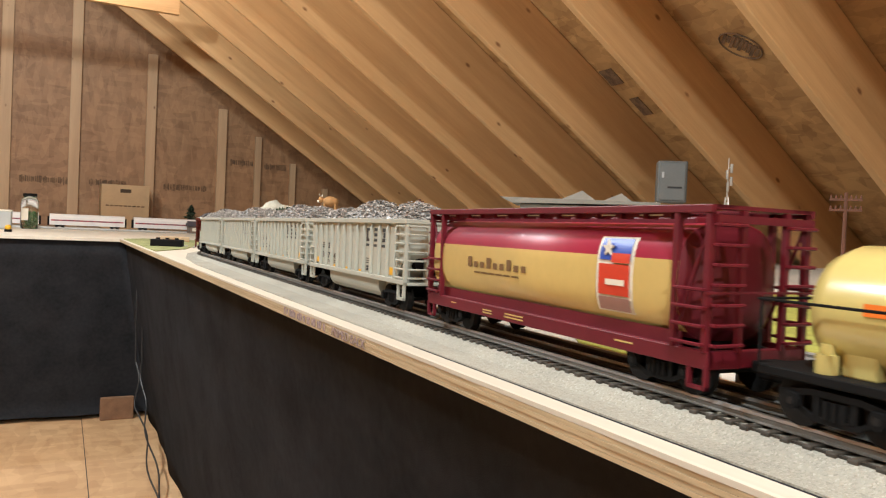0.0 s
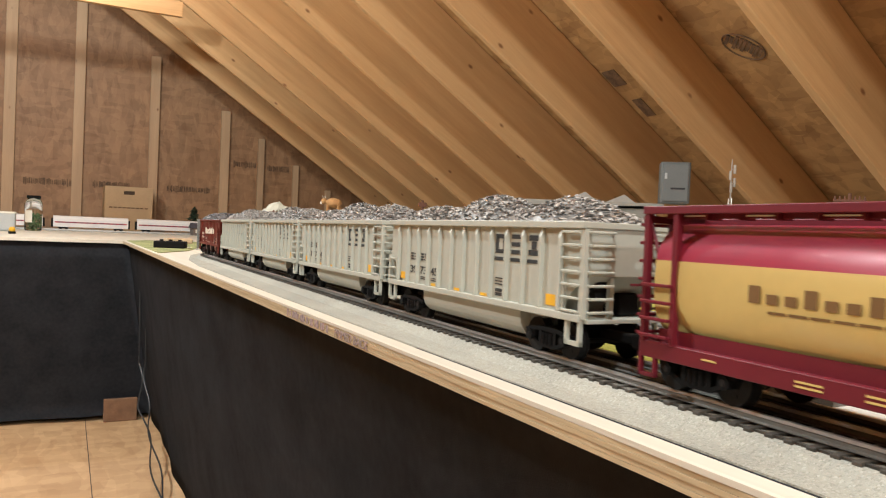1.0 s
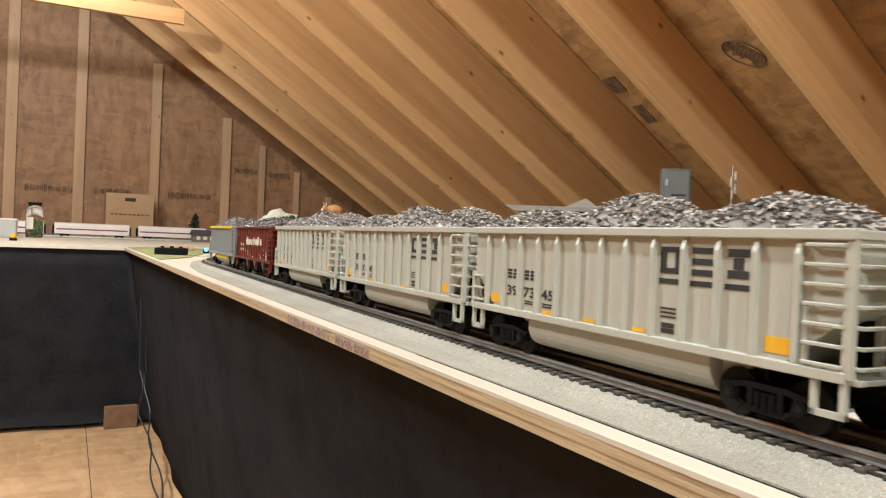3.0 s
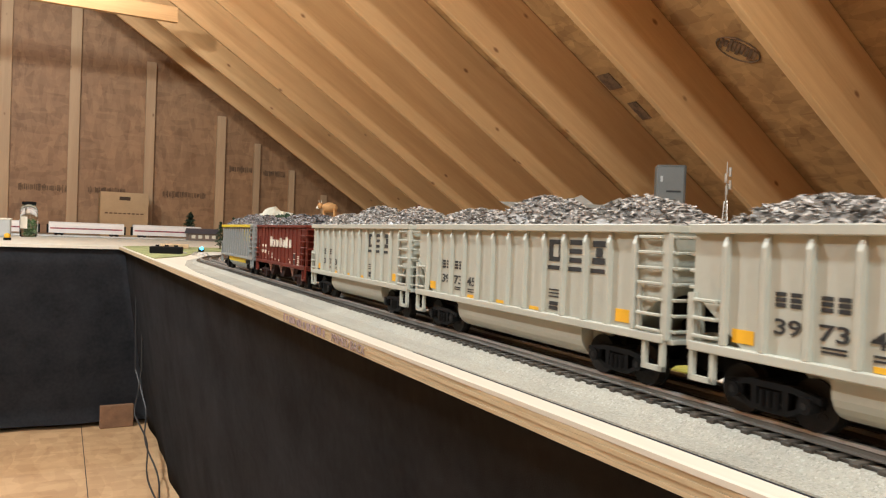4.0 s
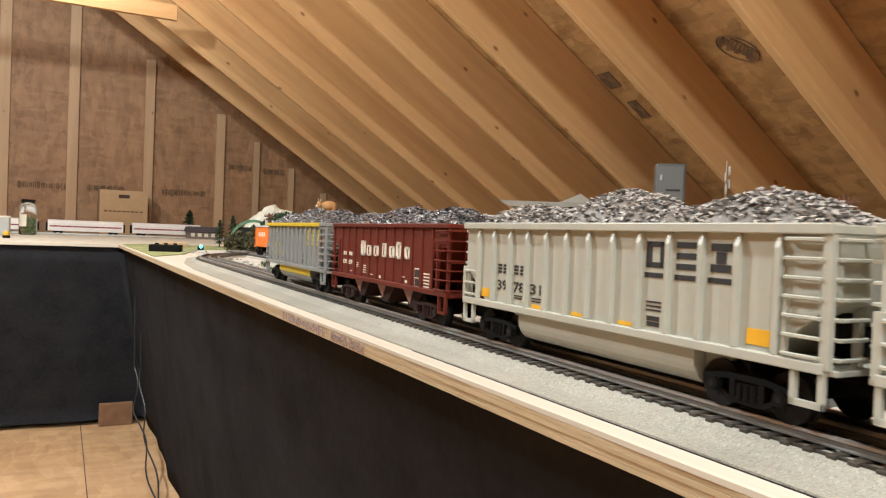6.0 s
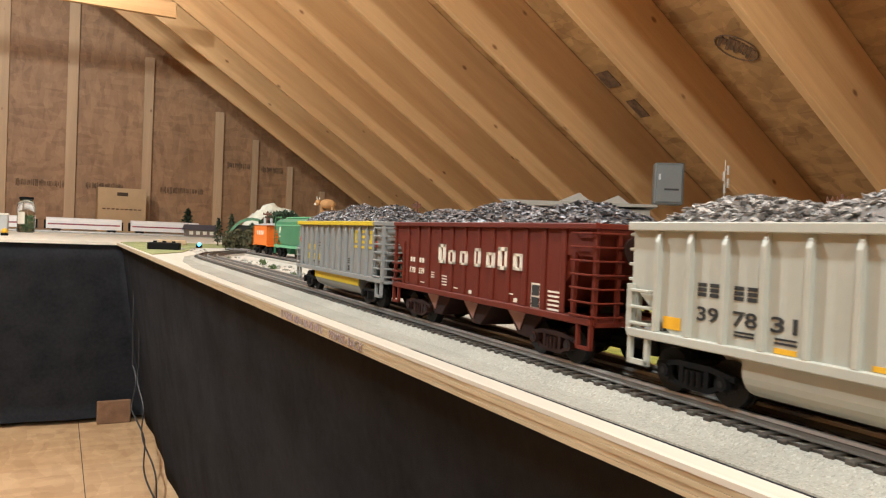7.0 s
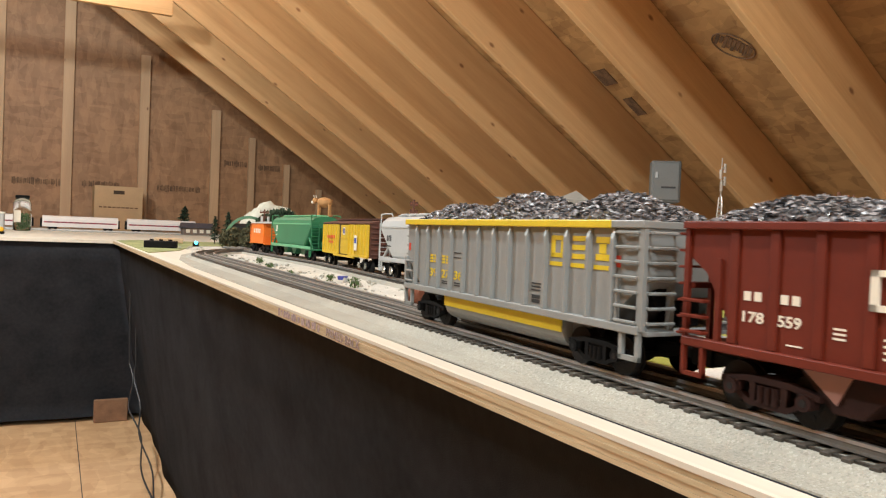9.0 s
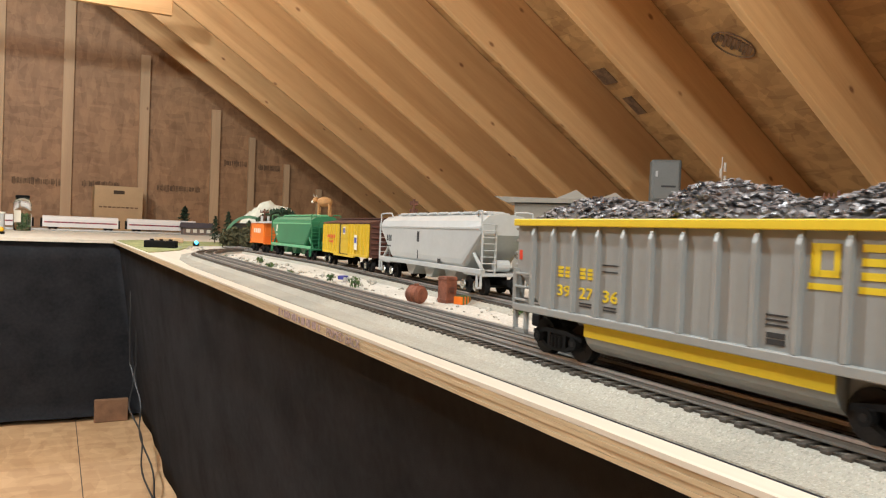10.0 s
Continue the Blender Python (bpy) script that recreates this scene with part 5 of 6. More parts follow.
def caboose(at):
    half, w, hgt = 0.085, 0.031, 0.078
    car = thing("caboose", "small orange caboose with white markings on the siding", "caboose", siding_pose(at), "cars on the siding")
    bm = bmesh.new()
    box(bm, -w, w, -half + 0.016, half - 0.016, 0.024, hgt, 0.001)
    part("body", bm, ORANGE, car)
    bm = bmesh.new()
    prism(bm, [(-w - 0.002, hgt), (0, hgt + 0.006), (w + 0.002, hgt)], "y", -half, half)
    part("roof", bm, LIGHT_GREY, car)
    bars(car, [(-0.03 + k * 0.02, 0.058, 0.010, 0.012) for k in range(4)], w, WHITE, "window_mark")
    for s in (-1, 1):
        bm = bmesh.new()
        box(bm, -w, w, s * (half - 0.017), s * half, 0.022, 0.025)
        for x in (-w + 0.002, 0, w - 0.002):
            wire(bm, [(x, s * (half - 0.002), 0.025), (x, s * (half - 0.002), hgt)], 0.0009)
        wire(bm, [(-w, s * (half - 0.002), 0.045), (w, s * (half - 0.002), 0.045)], 0.0009)
        part("end_rail", bm, ORANGE, car)
    for x in (-0.012, 0.006):
        bm = bmesh.new()
        rod(bm, (x, 0.03, hgt), (x, 0.03, hgt + 0.02), 0.0035, 12)
        part("chimney", bm, LIGHT_GREY, car)
    truck(car, -half + 0.03, BLACK)
    truck(car, half - 0.03, BLACK)
    couplers(car, half)


caboose(2.02)

# ---- small scenery beside the tracks ----
RUST = mat("rusty_steel", (0.20, 0.055, 0.025), 0.75, var=0.4, scale=90, bump=0.4, second=(0.30, 0.10, 0.05))
LEAF = mat("model_foliage", (0.07, 0.14, 0.045), 0.9, var=0.4, scale=60, bump=0.5, second=(0.13, 0.22, 0.07))
PINE_LEAF = mat("model_pine", (0.022, 0.050, 0.026), 0.9, var=0.4, scale=60, bump=0.5, second=(0.05, 0.085, 0.04))
BARK = mat("model_bark", (0.06, 0.04, 0.025), 0.9, var=0.3, scale=80)
GROUND = TOP + 0.0019

boiler = thing("scrap_boiler", "rusty round scrap boiler lying on the sand", "boiler", pose(0.3665, 0.757, GROUND, 0, 0, 20))
bm = bmesh.new()
lathe(bm, [(0.003, -0.011), (0.008, -0.0105), (0.0100, -0.007), (0.0103, 0.007), (0.008, 0.0105), (0.003, 0.011)], 24, (0, 0, 0.0102), "y")
part("shell", bm, RUST, boiler, smooth=False)
for k in (-0.0065, 0.0, 0.0065):
    bm = bmesh.new()
    lathe(bm, [(0.0101, k - 0.001), (0.0108, k), (0.0101, k + 0.001)], 24, (0, 0, 0.0102), "y")
    part("hoop", bm, RUST, boiler)
bm = bmesh.new()
rod(bm, (0, 0, 0.019), (0, 0, 0.0225), 0.003, 12)
part("cap", bm, RUST, boiler)
tank = thing("scrap_tank", "tall rusty box-shaped scrap tank standing on the sand", "tank", pose(0.4065, 0.757, GROUND, 0, 0, 12))
bm = bmesh.new()
box(bm, -0.0080, 0.0080, -0.0080, 0.0080, 0, 0.031, 0.001)
part("shell", bm, RUST, tank)
for z in (0.003, 0.027):
    bm = bmesh.new()
    box(bm, -0.0086, 0.0086, -0.0086, 0.0086, z, z + 0.002, 0.0004)
    part("flange", bm, RUST, tank)
bm = bmesh.new()
box(bm, -0.004, 0.003, -0.0090, -0.0079, 0.013, 0.019)
part("plate", bm, BROWN, tank)
crate = thing("orange_crate", "small orange crate with green leaves on the sand", "crate", pose(0.418, 0.741, GROUND, 0, 0, 25))
bm = bmesh.new()
box(bm, -0.009, 0.009, -0.006, 0.006, 0, 0.009, 0.0006)
part("box", bm, ORANGE, crate)
for k in (-0.006, 0, 0.006):
    bm = bmesh.new()
    box(bm, k - 0.0008, k + 0.0008, -0.0066, 0.0066, 0.0, 0.0095)
    part("slat", bm, LEAF, crate)


def leafy(bm, c, r, n, seed, flat=1.0):
    rr = random.Random(seed)
    for k in range(n):
        d = Vector((rr.gauss(0, 1), rr.gauss(0, 1), rr.gauss(0, 1) * flat))
        d = d.normalized() * r * rr.uniform(0.35, 1.0)
        p = Vector(c) + Vector((d.x, d.y, d.z * flat))
        s = r * rr.uniform(0.12, 0.28)
        m = Matrix.Translation(p) @ Euler((rr.uniform(0, 6), rr.uniform(0, 6), rr.uniform(0, 6))).to_matrix().to_4x4()
        vs = [bm.verts.new(m @ Vector(q) * 1.0) for q in ((s, 0, 0), (0, s * 0.6, 0.2 * s), (-s, 0, 0), (0, -s * 0.6, 0.2 * s))]
        bm.faces.new(vs)


for x, y, r, sd in ((0.374, 0.972, 0.010, 1), (0.381, 1.095, 0.008, 2), (0.352, 1.22, 0.007, 3), (0.37, 1.42, 0.008, 4), (0.40, 1.62, 0.010, 5), (0.35, 1.75, 0.008, 6), (0.415, 0.62, 0.007, 7)):
    bush = thing("bush", "small green model bush on the pale sand", "bush", pose(x, y, GROUND), "bushes on the sand")
    bm = bmesh.new()
    leafy(bm, (0, 0, r * 0.75), r, 120, sd, 0.8)
    part("leaves", bm, LEAF, bush)
    bm = bmesh.new()
    rod(bm, (0, 0, 0), (0, 0, r * 0.8), r * 0.12, 6)
    part("stem", bm, BARK, bush)
cart = thing("toy_cart", "tiny blue and white toy cart on the sand", "cart", pose(0.394, 1.075, GROUND, 0, 0, 40))
bm = bmesh.new()
box(bm, -0.008, 0.008, -0.005, 0.005, 0.004, 0.010, 0.001)
part("tray", bm, mat("cart_blue", (0.05, 0.06, 0.30), 0.5), cart)
for sx in (-1, 1):
    bm = bmesh.new()
    rod(bm, (sx * 0.005, -0.0055, 0.004), (sx * 0.005, -0.0070, 0.004), 0.004, 12)
    part("wheel", bm, LIGHT_GREY, cart)
pipes = thing("culvert_block", "grey cast block with round pipe ends on the ground", "culvert", pose(0.362, 0.272, TOP + 0.0015, 0, 0, 0))
bm = bmesh.new()
box(bm, -0.010, 0.010, -0.030, 0.030, 0, 0.014, 0.0008)
part("block", bm, mat("culvert_grey", (0.22, 0.22, 0.22), 0.8), pipes)
for k in range(4):
    bm = bmesh.new()
    y = 0.022 - 0.0105 * k
    rod(bm, (-0.0112, y, 0.007), (-0.0095, y, 0.007), 0.0046, 16)
    part("pipe_end", bm, DARK, pipes)
bm = bmesh.new()
prism(bm, [(0.345, 0.345), (0.347, 0.44), (0.37, 0.475), (0.41, 0.485), (0.425, 0.40), (0.420, 0.34)], "z", TOP + 0.002, TOP + 0.0034)
solid("grass_patch", bm, mat("yellow_green_turf", (0.36, 0.36, 0.07), 0.9, var=0.25, scale=40, bump=0.6, bump_scale=600), "yellow-green turf patch beside the track", "turf")
bm = bmesh.new()
prism(bm, [(0.346, 0.10), (0.346, 0.342), (0.418, 0.337), (0.418, 0.10)], "z", TOP + 0.002, TOP + 0.0030)
solid("white_card", bm, mat("white_card", (0.75, 0.72, 0.66), 0.8), "sheet of white card on the layout ground", "card")

bm = bmesh.new()
prism(bm, [(0.50, 0.30), (0.52, 0.70), (0.70, 0.95), (1.15, 0.85), (1.15, 0.25)], "z", TOP + 0.002, TOP + 0.0034)
solid("meadow_patch", bm, bpy.data.materials["yellow_green_turf"], "yellow-green turf behind the siding", "turf")

# ---- far end of the layout ----
SHELL = mat("white_passenger_paint", (0.72, 0.69, 0.66), 0.35, var=0.05, scale=12, coat=0.2)
STRIPE = mat("red_stripe", (0.42, 0.06, 0.08), 0.4, var=0.08)


def passenger(x, y, rz):
    car = thing("passenger_car", "white streamlined passenger car with a red window stripe", "passenger car", pose(x, y, TOP + 0.012, 0, 0, rz), "parked passenger cars")
    h, w = 0.226, 0.033
    prof = [(-w, 0.014), (-w, 0.066), (-w * 0.86, 0.078), (-w * 0.5, 0.085), (0, 0.087), (w * 0.5, 0.085), (w * 0.86, 0.078), (w, 0.066), (w, 0.014)]
    bm = bmesh.new()
    prism(bm, prof, "y", -h, h)
    part("body", bm, SHELL, car)
    for sx in (-1, 1):
        bm = bmesh.new()
        box(bm, sx * w, sx * (w + 0.0006), -h + 0.01, h - 0.01, 0.040, 0.049)
        st = part("stripe", bm, STRIPE, car)
        for k in range(10):
            yy = -h + 0.045 + (2 * h - 0.09) * k / 9
            bm = bmesh.new()
            box(bm, sx * (w + 0.0006), sx * (w + 0.001), yy - 0.015, yy + 0.015, 0.042, 0.048)
            part("window", bm, mat("tinted_window", (0.16, 0.05, 0.07), 0.2) if "tinted_window" not in bpy.data.materials else bpy.data.materials["tinted_window"], st)
    for s in (-1, 1):
        bm = bmesh.new()
        box(bm, -0.018, 0.018, s * h, s * (h + 0.012), 0.012, 0.070, 0.002)
        part("vestibule", bm, BLACK, car)
        truck(car, s * (h - 0.06), BLACK)


passenger(0.150, 5.47, -89)
passenger(0.662, 5.52, -89)
passenger(-0.362, 5.45, -89)
bm = bmesh.new()
for off in (-0.021, 0.0, 0.021):
    box(bm, -2.6, 1.2, 5.48 + off - 0.001, 5.48 + off + 0.001, TOP + 0.004, TOP + 0.012)
solid("back_track", bm, STEEL, "straight three-rail track along the far table", "track", kind="structure")
bm = bmesh.new()
box(bm, -2.6, 1.6, 5.35, 5.62, TOP, TOP + 0.004)
solid("back_roadbed", bm, MAT_GREY, "grey ballast sheet under the far track", "ballast sheet", kind="structure")

CARD = mat("corrugated_cardboard", (0.53, 0.36, 0.20), 0.85, var=0.06, scale=10, bump=0.08)
carton = thing("cardboard_box", "closed brown cardboard box with a hand slot and print", "box", pose(0.458, 6.80, TOP, 0, 0, 1))
bm = bmesh.new()
box(bm, -0.185, 0.185, -0.14, 0.14, 0, 0.365, 0.003)
part("carton", bm, CARD, carton)
bm = bmesh.new()
box(bm, -0.042, 0.042, -0.1408, -0.1398, 0.300, 0.330)
part("hand_slot", bm, mat("slot_shadow", (0.08, 0.05, 0.03), 0.9), carton)
bm = bmesh.new()
for k in range(9):
    box(bm, -0.15 + k * 0.034, -0.125 + k * 0.034, -0.1408, -0.1398, 0.185, 0.196)
part("print_bar", bm, INK, carton)
bm = bmesh.new()
box(bm, -0.187, 0.187, -0.003, 0.003, 0.3645, 0.3662)
part("flap_seam", bm, INK, carton)

GLASS = bpy.data.materials.new("clear_glass")
GLASS.use_nodes = True
gb = GLASS.node_tree.nodes["Principled BSDF"]
gb.inputs["Transmission Weight"].default_value, gb.inputs["Roughness"].default_value = 1.0, 0.03
gb.inputs["Base Color"].default_value = (0.92, 0.95, 0.93, 1)
jar = thing("glass_jar", "tall glass jar with a dark lid, part full of green", "jar", pose(-0.174, 5.0, TOP))
bm = bmesh.new()
lathe(bm, [(0.040, 0.0), (0.047, 0.006), (0.048, 0.16), (0.040, 0.180), (0.034, 0.186), (0.034, 0.196)], 32)
p = part("glass", bm, GLASS, jar, smooth=True)
p.visible_shadow = False
bm = bmesh.new()
lathe(bm, [(0.036, 0.192), (0.0375, 0.194), (0.0375, 0.207), (0.034, 0.209)], 32)
part("lid", bm, BLACK, jar, "black screw lid")
bm = bmesh.new()
leafy(bm, (0.008, 0, 0.055), 0.038, 240, 31, 1.3)
part("filling", bm, LEAF, jar, "green flock filling")
bm = bmesh.new()
for k in range(6):
    a0, a1 = radians(-150 + k * 9), radians(-141 + k * 9)
    vs = [bm.verts.new((0.0486 * math.cos(a), 0.0486 * math.sin(a), z)) for a in (a0, a1) for z in (0.05, 0.12)]
    bm.faces.new((vs[0], vs[2], vs[3], vs[1]))
part("paper_label", bm, WHITE, jar)
tub = thing("plastic_tub", "pale grey plastic tub beside the jar", "tub", pose(-0.305, 4.75, TOP))
bm = bmesh.new()
box(bm, -0.055, 0.055, -0.04, 0.04, 0, 0.10, 0.008)
part("body", bm, LIGHT_GREY, tub)
bm = bmesh.new()
box(bm, -0.058, 0.058, -0.043, 0.043, 0.096, 0.106, 0.003)
part("lid", bm, WHITE, tub)
knob = thing("yellow_button", "yellow push button on a small base", "button", pose(-0.222, 3.95, TOP))
bm = bmesh.new()
rod(bm, (0, 0, 0), (0, 0, 0.012), 0.016, 20)
part("base", bm, BLACK, knob)
bm = bmesh.new()
blob(bm, (0, 0, 0.02), 0.014, 2, 2, 0.0)
part("cap", bm, AMBER, knob)

control = thing("control_box", "flat black control box on the grass mat", "control box", pose(0.300, 2.50, TOP + 0.0022, 0, 0, -14))
bm = bmesh.new()
box(bm, -0.048, 0.048, -0.030, 0.030, 0, 0.022, 0.003)
part("case", bm, BLACK, control)
for k in range(3):
    bm = bmesh.new()
    rod(bm, (-0.028 + k * 0.028, 0, 0.022), (-0.028 + k * 0.028, 0, 0.027), 0.006, 14)
    part("knob", bm, BLACK, control)
pad = solid("foam_pad", slab(-0.05, 0.05, -0.03, 0.03, 0, 0.02, 0.004), mat("tan_foam", (0.55, 0.40, 0.26), 0.9), "flat tan foam pad behind the control box", "pad", m=pose(0.40, 3.1, TOP + 0.0022, 0, 0, 5))
sig = thing("blue_signal", "small track signal with a glowing blue light", "signal", pose(0.452, 2.78, TOP + 0.0022))
bm = bmesh.new()
box(bm, -0.010, 0.010, -0.007, 0.007, 0, 0.012, 0.001)
part("housing", bm, BLACK, sig)
bm = bmesh.new()
blob(bm, (0, -0.006, 0.012), 0.0065, 1, 2, 0.0)
part("lens", bm, glow("blue_light", (0.06, 0.55, 1.0), 5.0), sig)


def conifer(x, y, h, r, seed, z=None):
    t = thing("model_tree", "dark green model conifer with a brown trunk", "tree", pose(x, y, GROUND if z is None else z), "model trees")
    bm = bmesh.new()
    rod(bm, (0, 0, 0), (0, 0, h * 0.92), r * 0.09, 8, r * 0.02)
    part("trunk", bm, BARK, t)
    bm = bmesh.new()
    rr = random.Random(seed)
    for k in range(620):
        u = rr.random() ** 0.8
        z2 = h * (0.12 + 0.88 * u)
        rad = r * (1 - u) ** 0.8 * rr.uniform(0.4, 1.08) * (0.75 + 0.35 * math.sin(u * 38 + rr.uniform(0, 1)))
        a = rr.uniform(0, 6.283)
        c = Vector((rad * math.cos(a), rad * math.sin(a), z2))
        s = r * rr.uniform(0.10, 0.2)
        m = Euler((rr.uniform(-0.7, 0.7), rr.uniform(-0.7, 0.7), a)).to_matrix()
        vs = [bm.verts.new(c + m @ Vector(q)) for q in ((s * 1.4, 0, -0.3 * s), (0, 0.5 * s, 0), (-s, 0, 0.2 * s), (0, -0.5 * s, 0))]
        bm.faces.new(vs)
    part("crown", bm, PINE_LEAF, t)


for x, y, h, r, sd in ((0.60, 3.22, 0.115, 0.030, 1), (0.64, 3.15, 0.135, 0.034, 2), (0.83, 5.62, 0.20, 0.075, 3), (0.68, 2.95, 0.10, 0.04, 6),
                       (0.86, 2.75, 0.12, 0.05, 7), (0.95, 2.85, 0.13, 0.05, 8), (0.80, 2.62, 0.09, 0.05, 9)):
    conifer(x, y, h, r, sd)
for x, y, r, sd in ((0.63, 2.72, 0.045, 41), (0.70, 2.62, 0.05, 42), (0.76, 2.75, 0.05, 43), (0.66, 2.85, 0.045, 44), (0.545, 2.66, 0.038, 45),
                    (0.585, 2.78, 0.042, 46), (0.60, 2.60, 0.03, 47)):
    bush = thing("bush", "rounded olive model shrub by the tunnel", "bush", pose(x, y, GROUND), "bushes by the tunnel")
    bm = bmesh.new()
    leafy(bm, (0, 0, r * 0.8), r, 380, sd, 0.9)
    part("leaves", bm, mat("olive_foliage", (0.06, 0.065, 0.03), 0.9, var=0.4, scale=50, second=(0.12, 0.11, 0.05)), bush)
    bm = bmesh.new()
    rod(bm, (0, 0, 0), (0, 0, r), r * 0.1, 6)
    part("stem", bm, BARK, bush)

for x, y, h, r, sd in ((0.80, 3.02, 0.118, 0.045, 51), (0.86, 3.06, 0.125, 0.045, 52), (0.765, 3.04, 0.10, 0.035, 53)):
    t = thing("model_tree", "round dark green model tree on the mountain's slope", "tree", pose(x, y, GROUND), "model trees")
    bm = bmesh.new()
    rod(bm, (0, 0, 0), (0, 0, h), 0.005, 8, 0.002)
    part("trunk", bm, BARK, t)
    bm = bmesh.new()
    leafy(bm, (0, 0, h), r, 420, sd, 0.85)
    part("crown", bm, PINE_LEAF, t)

ROCK = mat("white_plaster_rock", (0.56, 0.56, 0.47), 0.9, var=0.2, scale=20, bump=0.5)
bm = bmesh.new()
nu = 22
g = []
for i in range(nu + 1):
    row = []
    for j in range(nu + 1):
        x, y = (i / nu - 0.5) * 0.40, (j / nu - 0.5) * 0.40
        d = math.hypot(x / 0.2, y / 0.2)
        z = max(0.0, 1 - d ** 2.2) * 0.186 + (0.065 * noise.noise((x * 16, y * 16, 1.0)) + 0.02 * noise.noise((x * 47, y * 47, 3.0))) * max(0, 1 - d * 0.8)
        row.append(bm.verts.new((x, y, max(0.0, z))))
    g.append(row)
for i in range(nu):
    for j in range(nu):
        bm.faces.new((g[i][j], g[i + 1][j], g[i + 1][j + 1], g[i][j + 1]))
solid("plaster_mountain", bm, ROCK, "snowy white plaster mountain behind the trains", "mountain", m=pose(0.885, 3.35, TOP - 0.001))
portal = thing("tunnel_portal", "green arched tunnel portal below the white mountain", "tunnel", pose(0.715, 3.1, TOP, 0, 0, -14))
bm = bmesh.new()
n = 14
last = None
for k in range(n + 1):
    a = math.pi * k / n
    ring = [bm.verts.new((-math.cos(a) * r, y, math.sin(a) * r * 1.18)) for r in (0.096, 0.106) for y in (-0.012, 0.012)]
    if last:
        for i, j in ((0, 1), (1, 3), (3, 2), (2, 0)):
            bm.faces.new((last[i], last[j], ring[j], ring[i]))
    last = ring
bmesh.ops.recalc_face_normals(bm, faces=bm.faces[:])
part("arch", bm, mat("sea_green_arch", (0.10, 0.22, 0.13), 0.8, var=0.3), portal)
# dark block fills the arch, coloured as the tunnel's shaded depth
bm = bmesh.new()
box(bm, -0.075, 0.085, 0.012, 0.10, 0.0, 0.092, 0.01)
part("back_wall", bm, mat("tunnel_shade", (0.05, 0.05, 0.05), 0.9), portal)
shed = thing("station_shed", "low grey-brown model station with a dark roof", "model building", pose(0.885, 5.42, TOP, 0, 0, 2))
bm = bmesh.new()
box(bm, -0.10, 0.10, -0.05, 0.05, 0, 0.055, 0.001)
part("wall", bm, mat("station_wall", (0.20, 0.15, 0.12), 0.8), shed)
bm = bmesh.new()
prism(bm, [(-0.07, 0.052), (0.0, 0.088), (0.07, 0.052)], "x", -0.11, 0.11)
part("roof", bm, mat("station_roof", (0.07, 0.06, 0.07), 0.8), shed)
for k in range(4):
    bm = bmesh.new()
    box(bm, -0.082 + k * 0.046, -0.056 + k * 0.046, -0.0515, -0.0495, 0.018, 0.042)
    part("window", bm, WHITE, shed)

TAN = mat("tan_hide", (0.42, 0.22, 0.08), 0.8, var=0.2, scale=60)
cow = thing("toy_steer", "tan plastic toy steer standing on a wooden post", "toy animal", pose(0.872, 2.60, TOP, 0, 0, 55))
bm = bmesh.new()
box(bm, -0.014, 0.014, -0.014, 0.014, 0.0, 0.130, 0.002)
part("post", bm, PINE_Z, cow)
bm = bmesh.new()
blob(bm, (0, 0, 0.180), 0.022, 4, 3, 0.12, (0.75, 1.35, 0.85))
part("body", bm, TAN, cow, smooth=True)
for x in (-0.009, 0.009):
    for y in (-0.02, 0.02):
        bm = bmesh.new()
        rod(bm, (x, y, 0.130), (x, y, 0.172), 0.0042, 8)
        part("leg", bm, TAN, cow)
bm = bmesh.new()
blob(bm, (0, 0.036, 0.186), 0.010, 6, 2, 0.1, (0.8, 1.1, 1.2))
part("head", bm, TAN, cow, smooth=True)
for s in (-1, 1):
    bm = bmesh.new()
    wire(bm, [(s * 0.006, 0.034, 0.195), (s * 0.014, 0.036, 0.198), (s * 0.016, 0.038, 0.206)], 0.0014)
    part("horn", bm, WHITE, cow)
bm = bmesh.new()
blob(bm, (0, 0.046, 0.179), 0.0055, 6, 2, 0.0)
part("muzzle", bm, WHITE, cow)


def telegraph(x, y, h, rz, arm_half=0.028):
    t = thing("telegraph_pole", "brown model telegraph pole with crossarms and insulators", "pole", pose(x, y, GROUND, 0, 0, rz), "telegraph poles")
    m = mat("pole_brown", (0.13, 0.05, 0.028), 0.8, var=0.2, scale=60) if "pole_brown" not in bpy.data.materials else bpy.data.materials["pole_brown"]
    bm = bmesh.new()
    rod(bm, (0, 0, 0), (0, 0, h), 0.0045, 10, 0.0032)
    part("post", bm, m, t)
    for z in (h - 0.014, h - 0.034):
        bm = bmesh.new()
        box(bm, -arm_half, arm_half, -0.003, 0.001, z - 0.0022, z + 0.0022, 0.0004)
        arm = part("crossarm", bm, m, t)
        for k in [arm_half * q for q in (-0.9, -0.6, -0.3, 0.3, 0.6, 0.9)]:
            bm = bmesh.new()
            rod(bm, (k, -0.001, z + 0.002), (k, -0.001, z + 0.009), 0.0022, 8, 0.0012)
            part("insulator", bm, m, arm)


telegraph(1.325, 0.90, 0.192, -50)
telegraph(0.807, 1.70, 0.165, -30, 0.010)
telegraph(0.74, 2.95, 0.15, -20, 0.018)

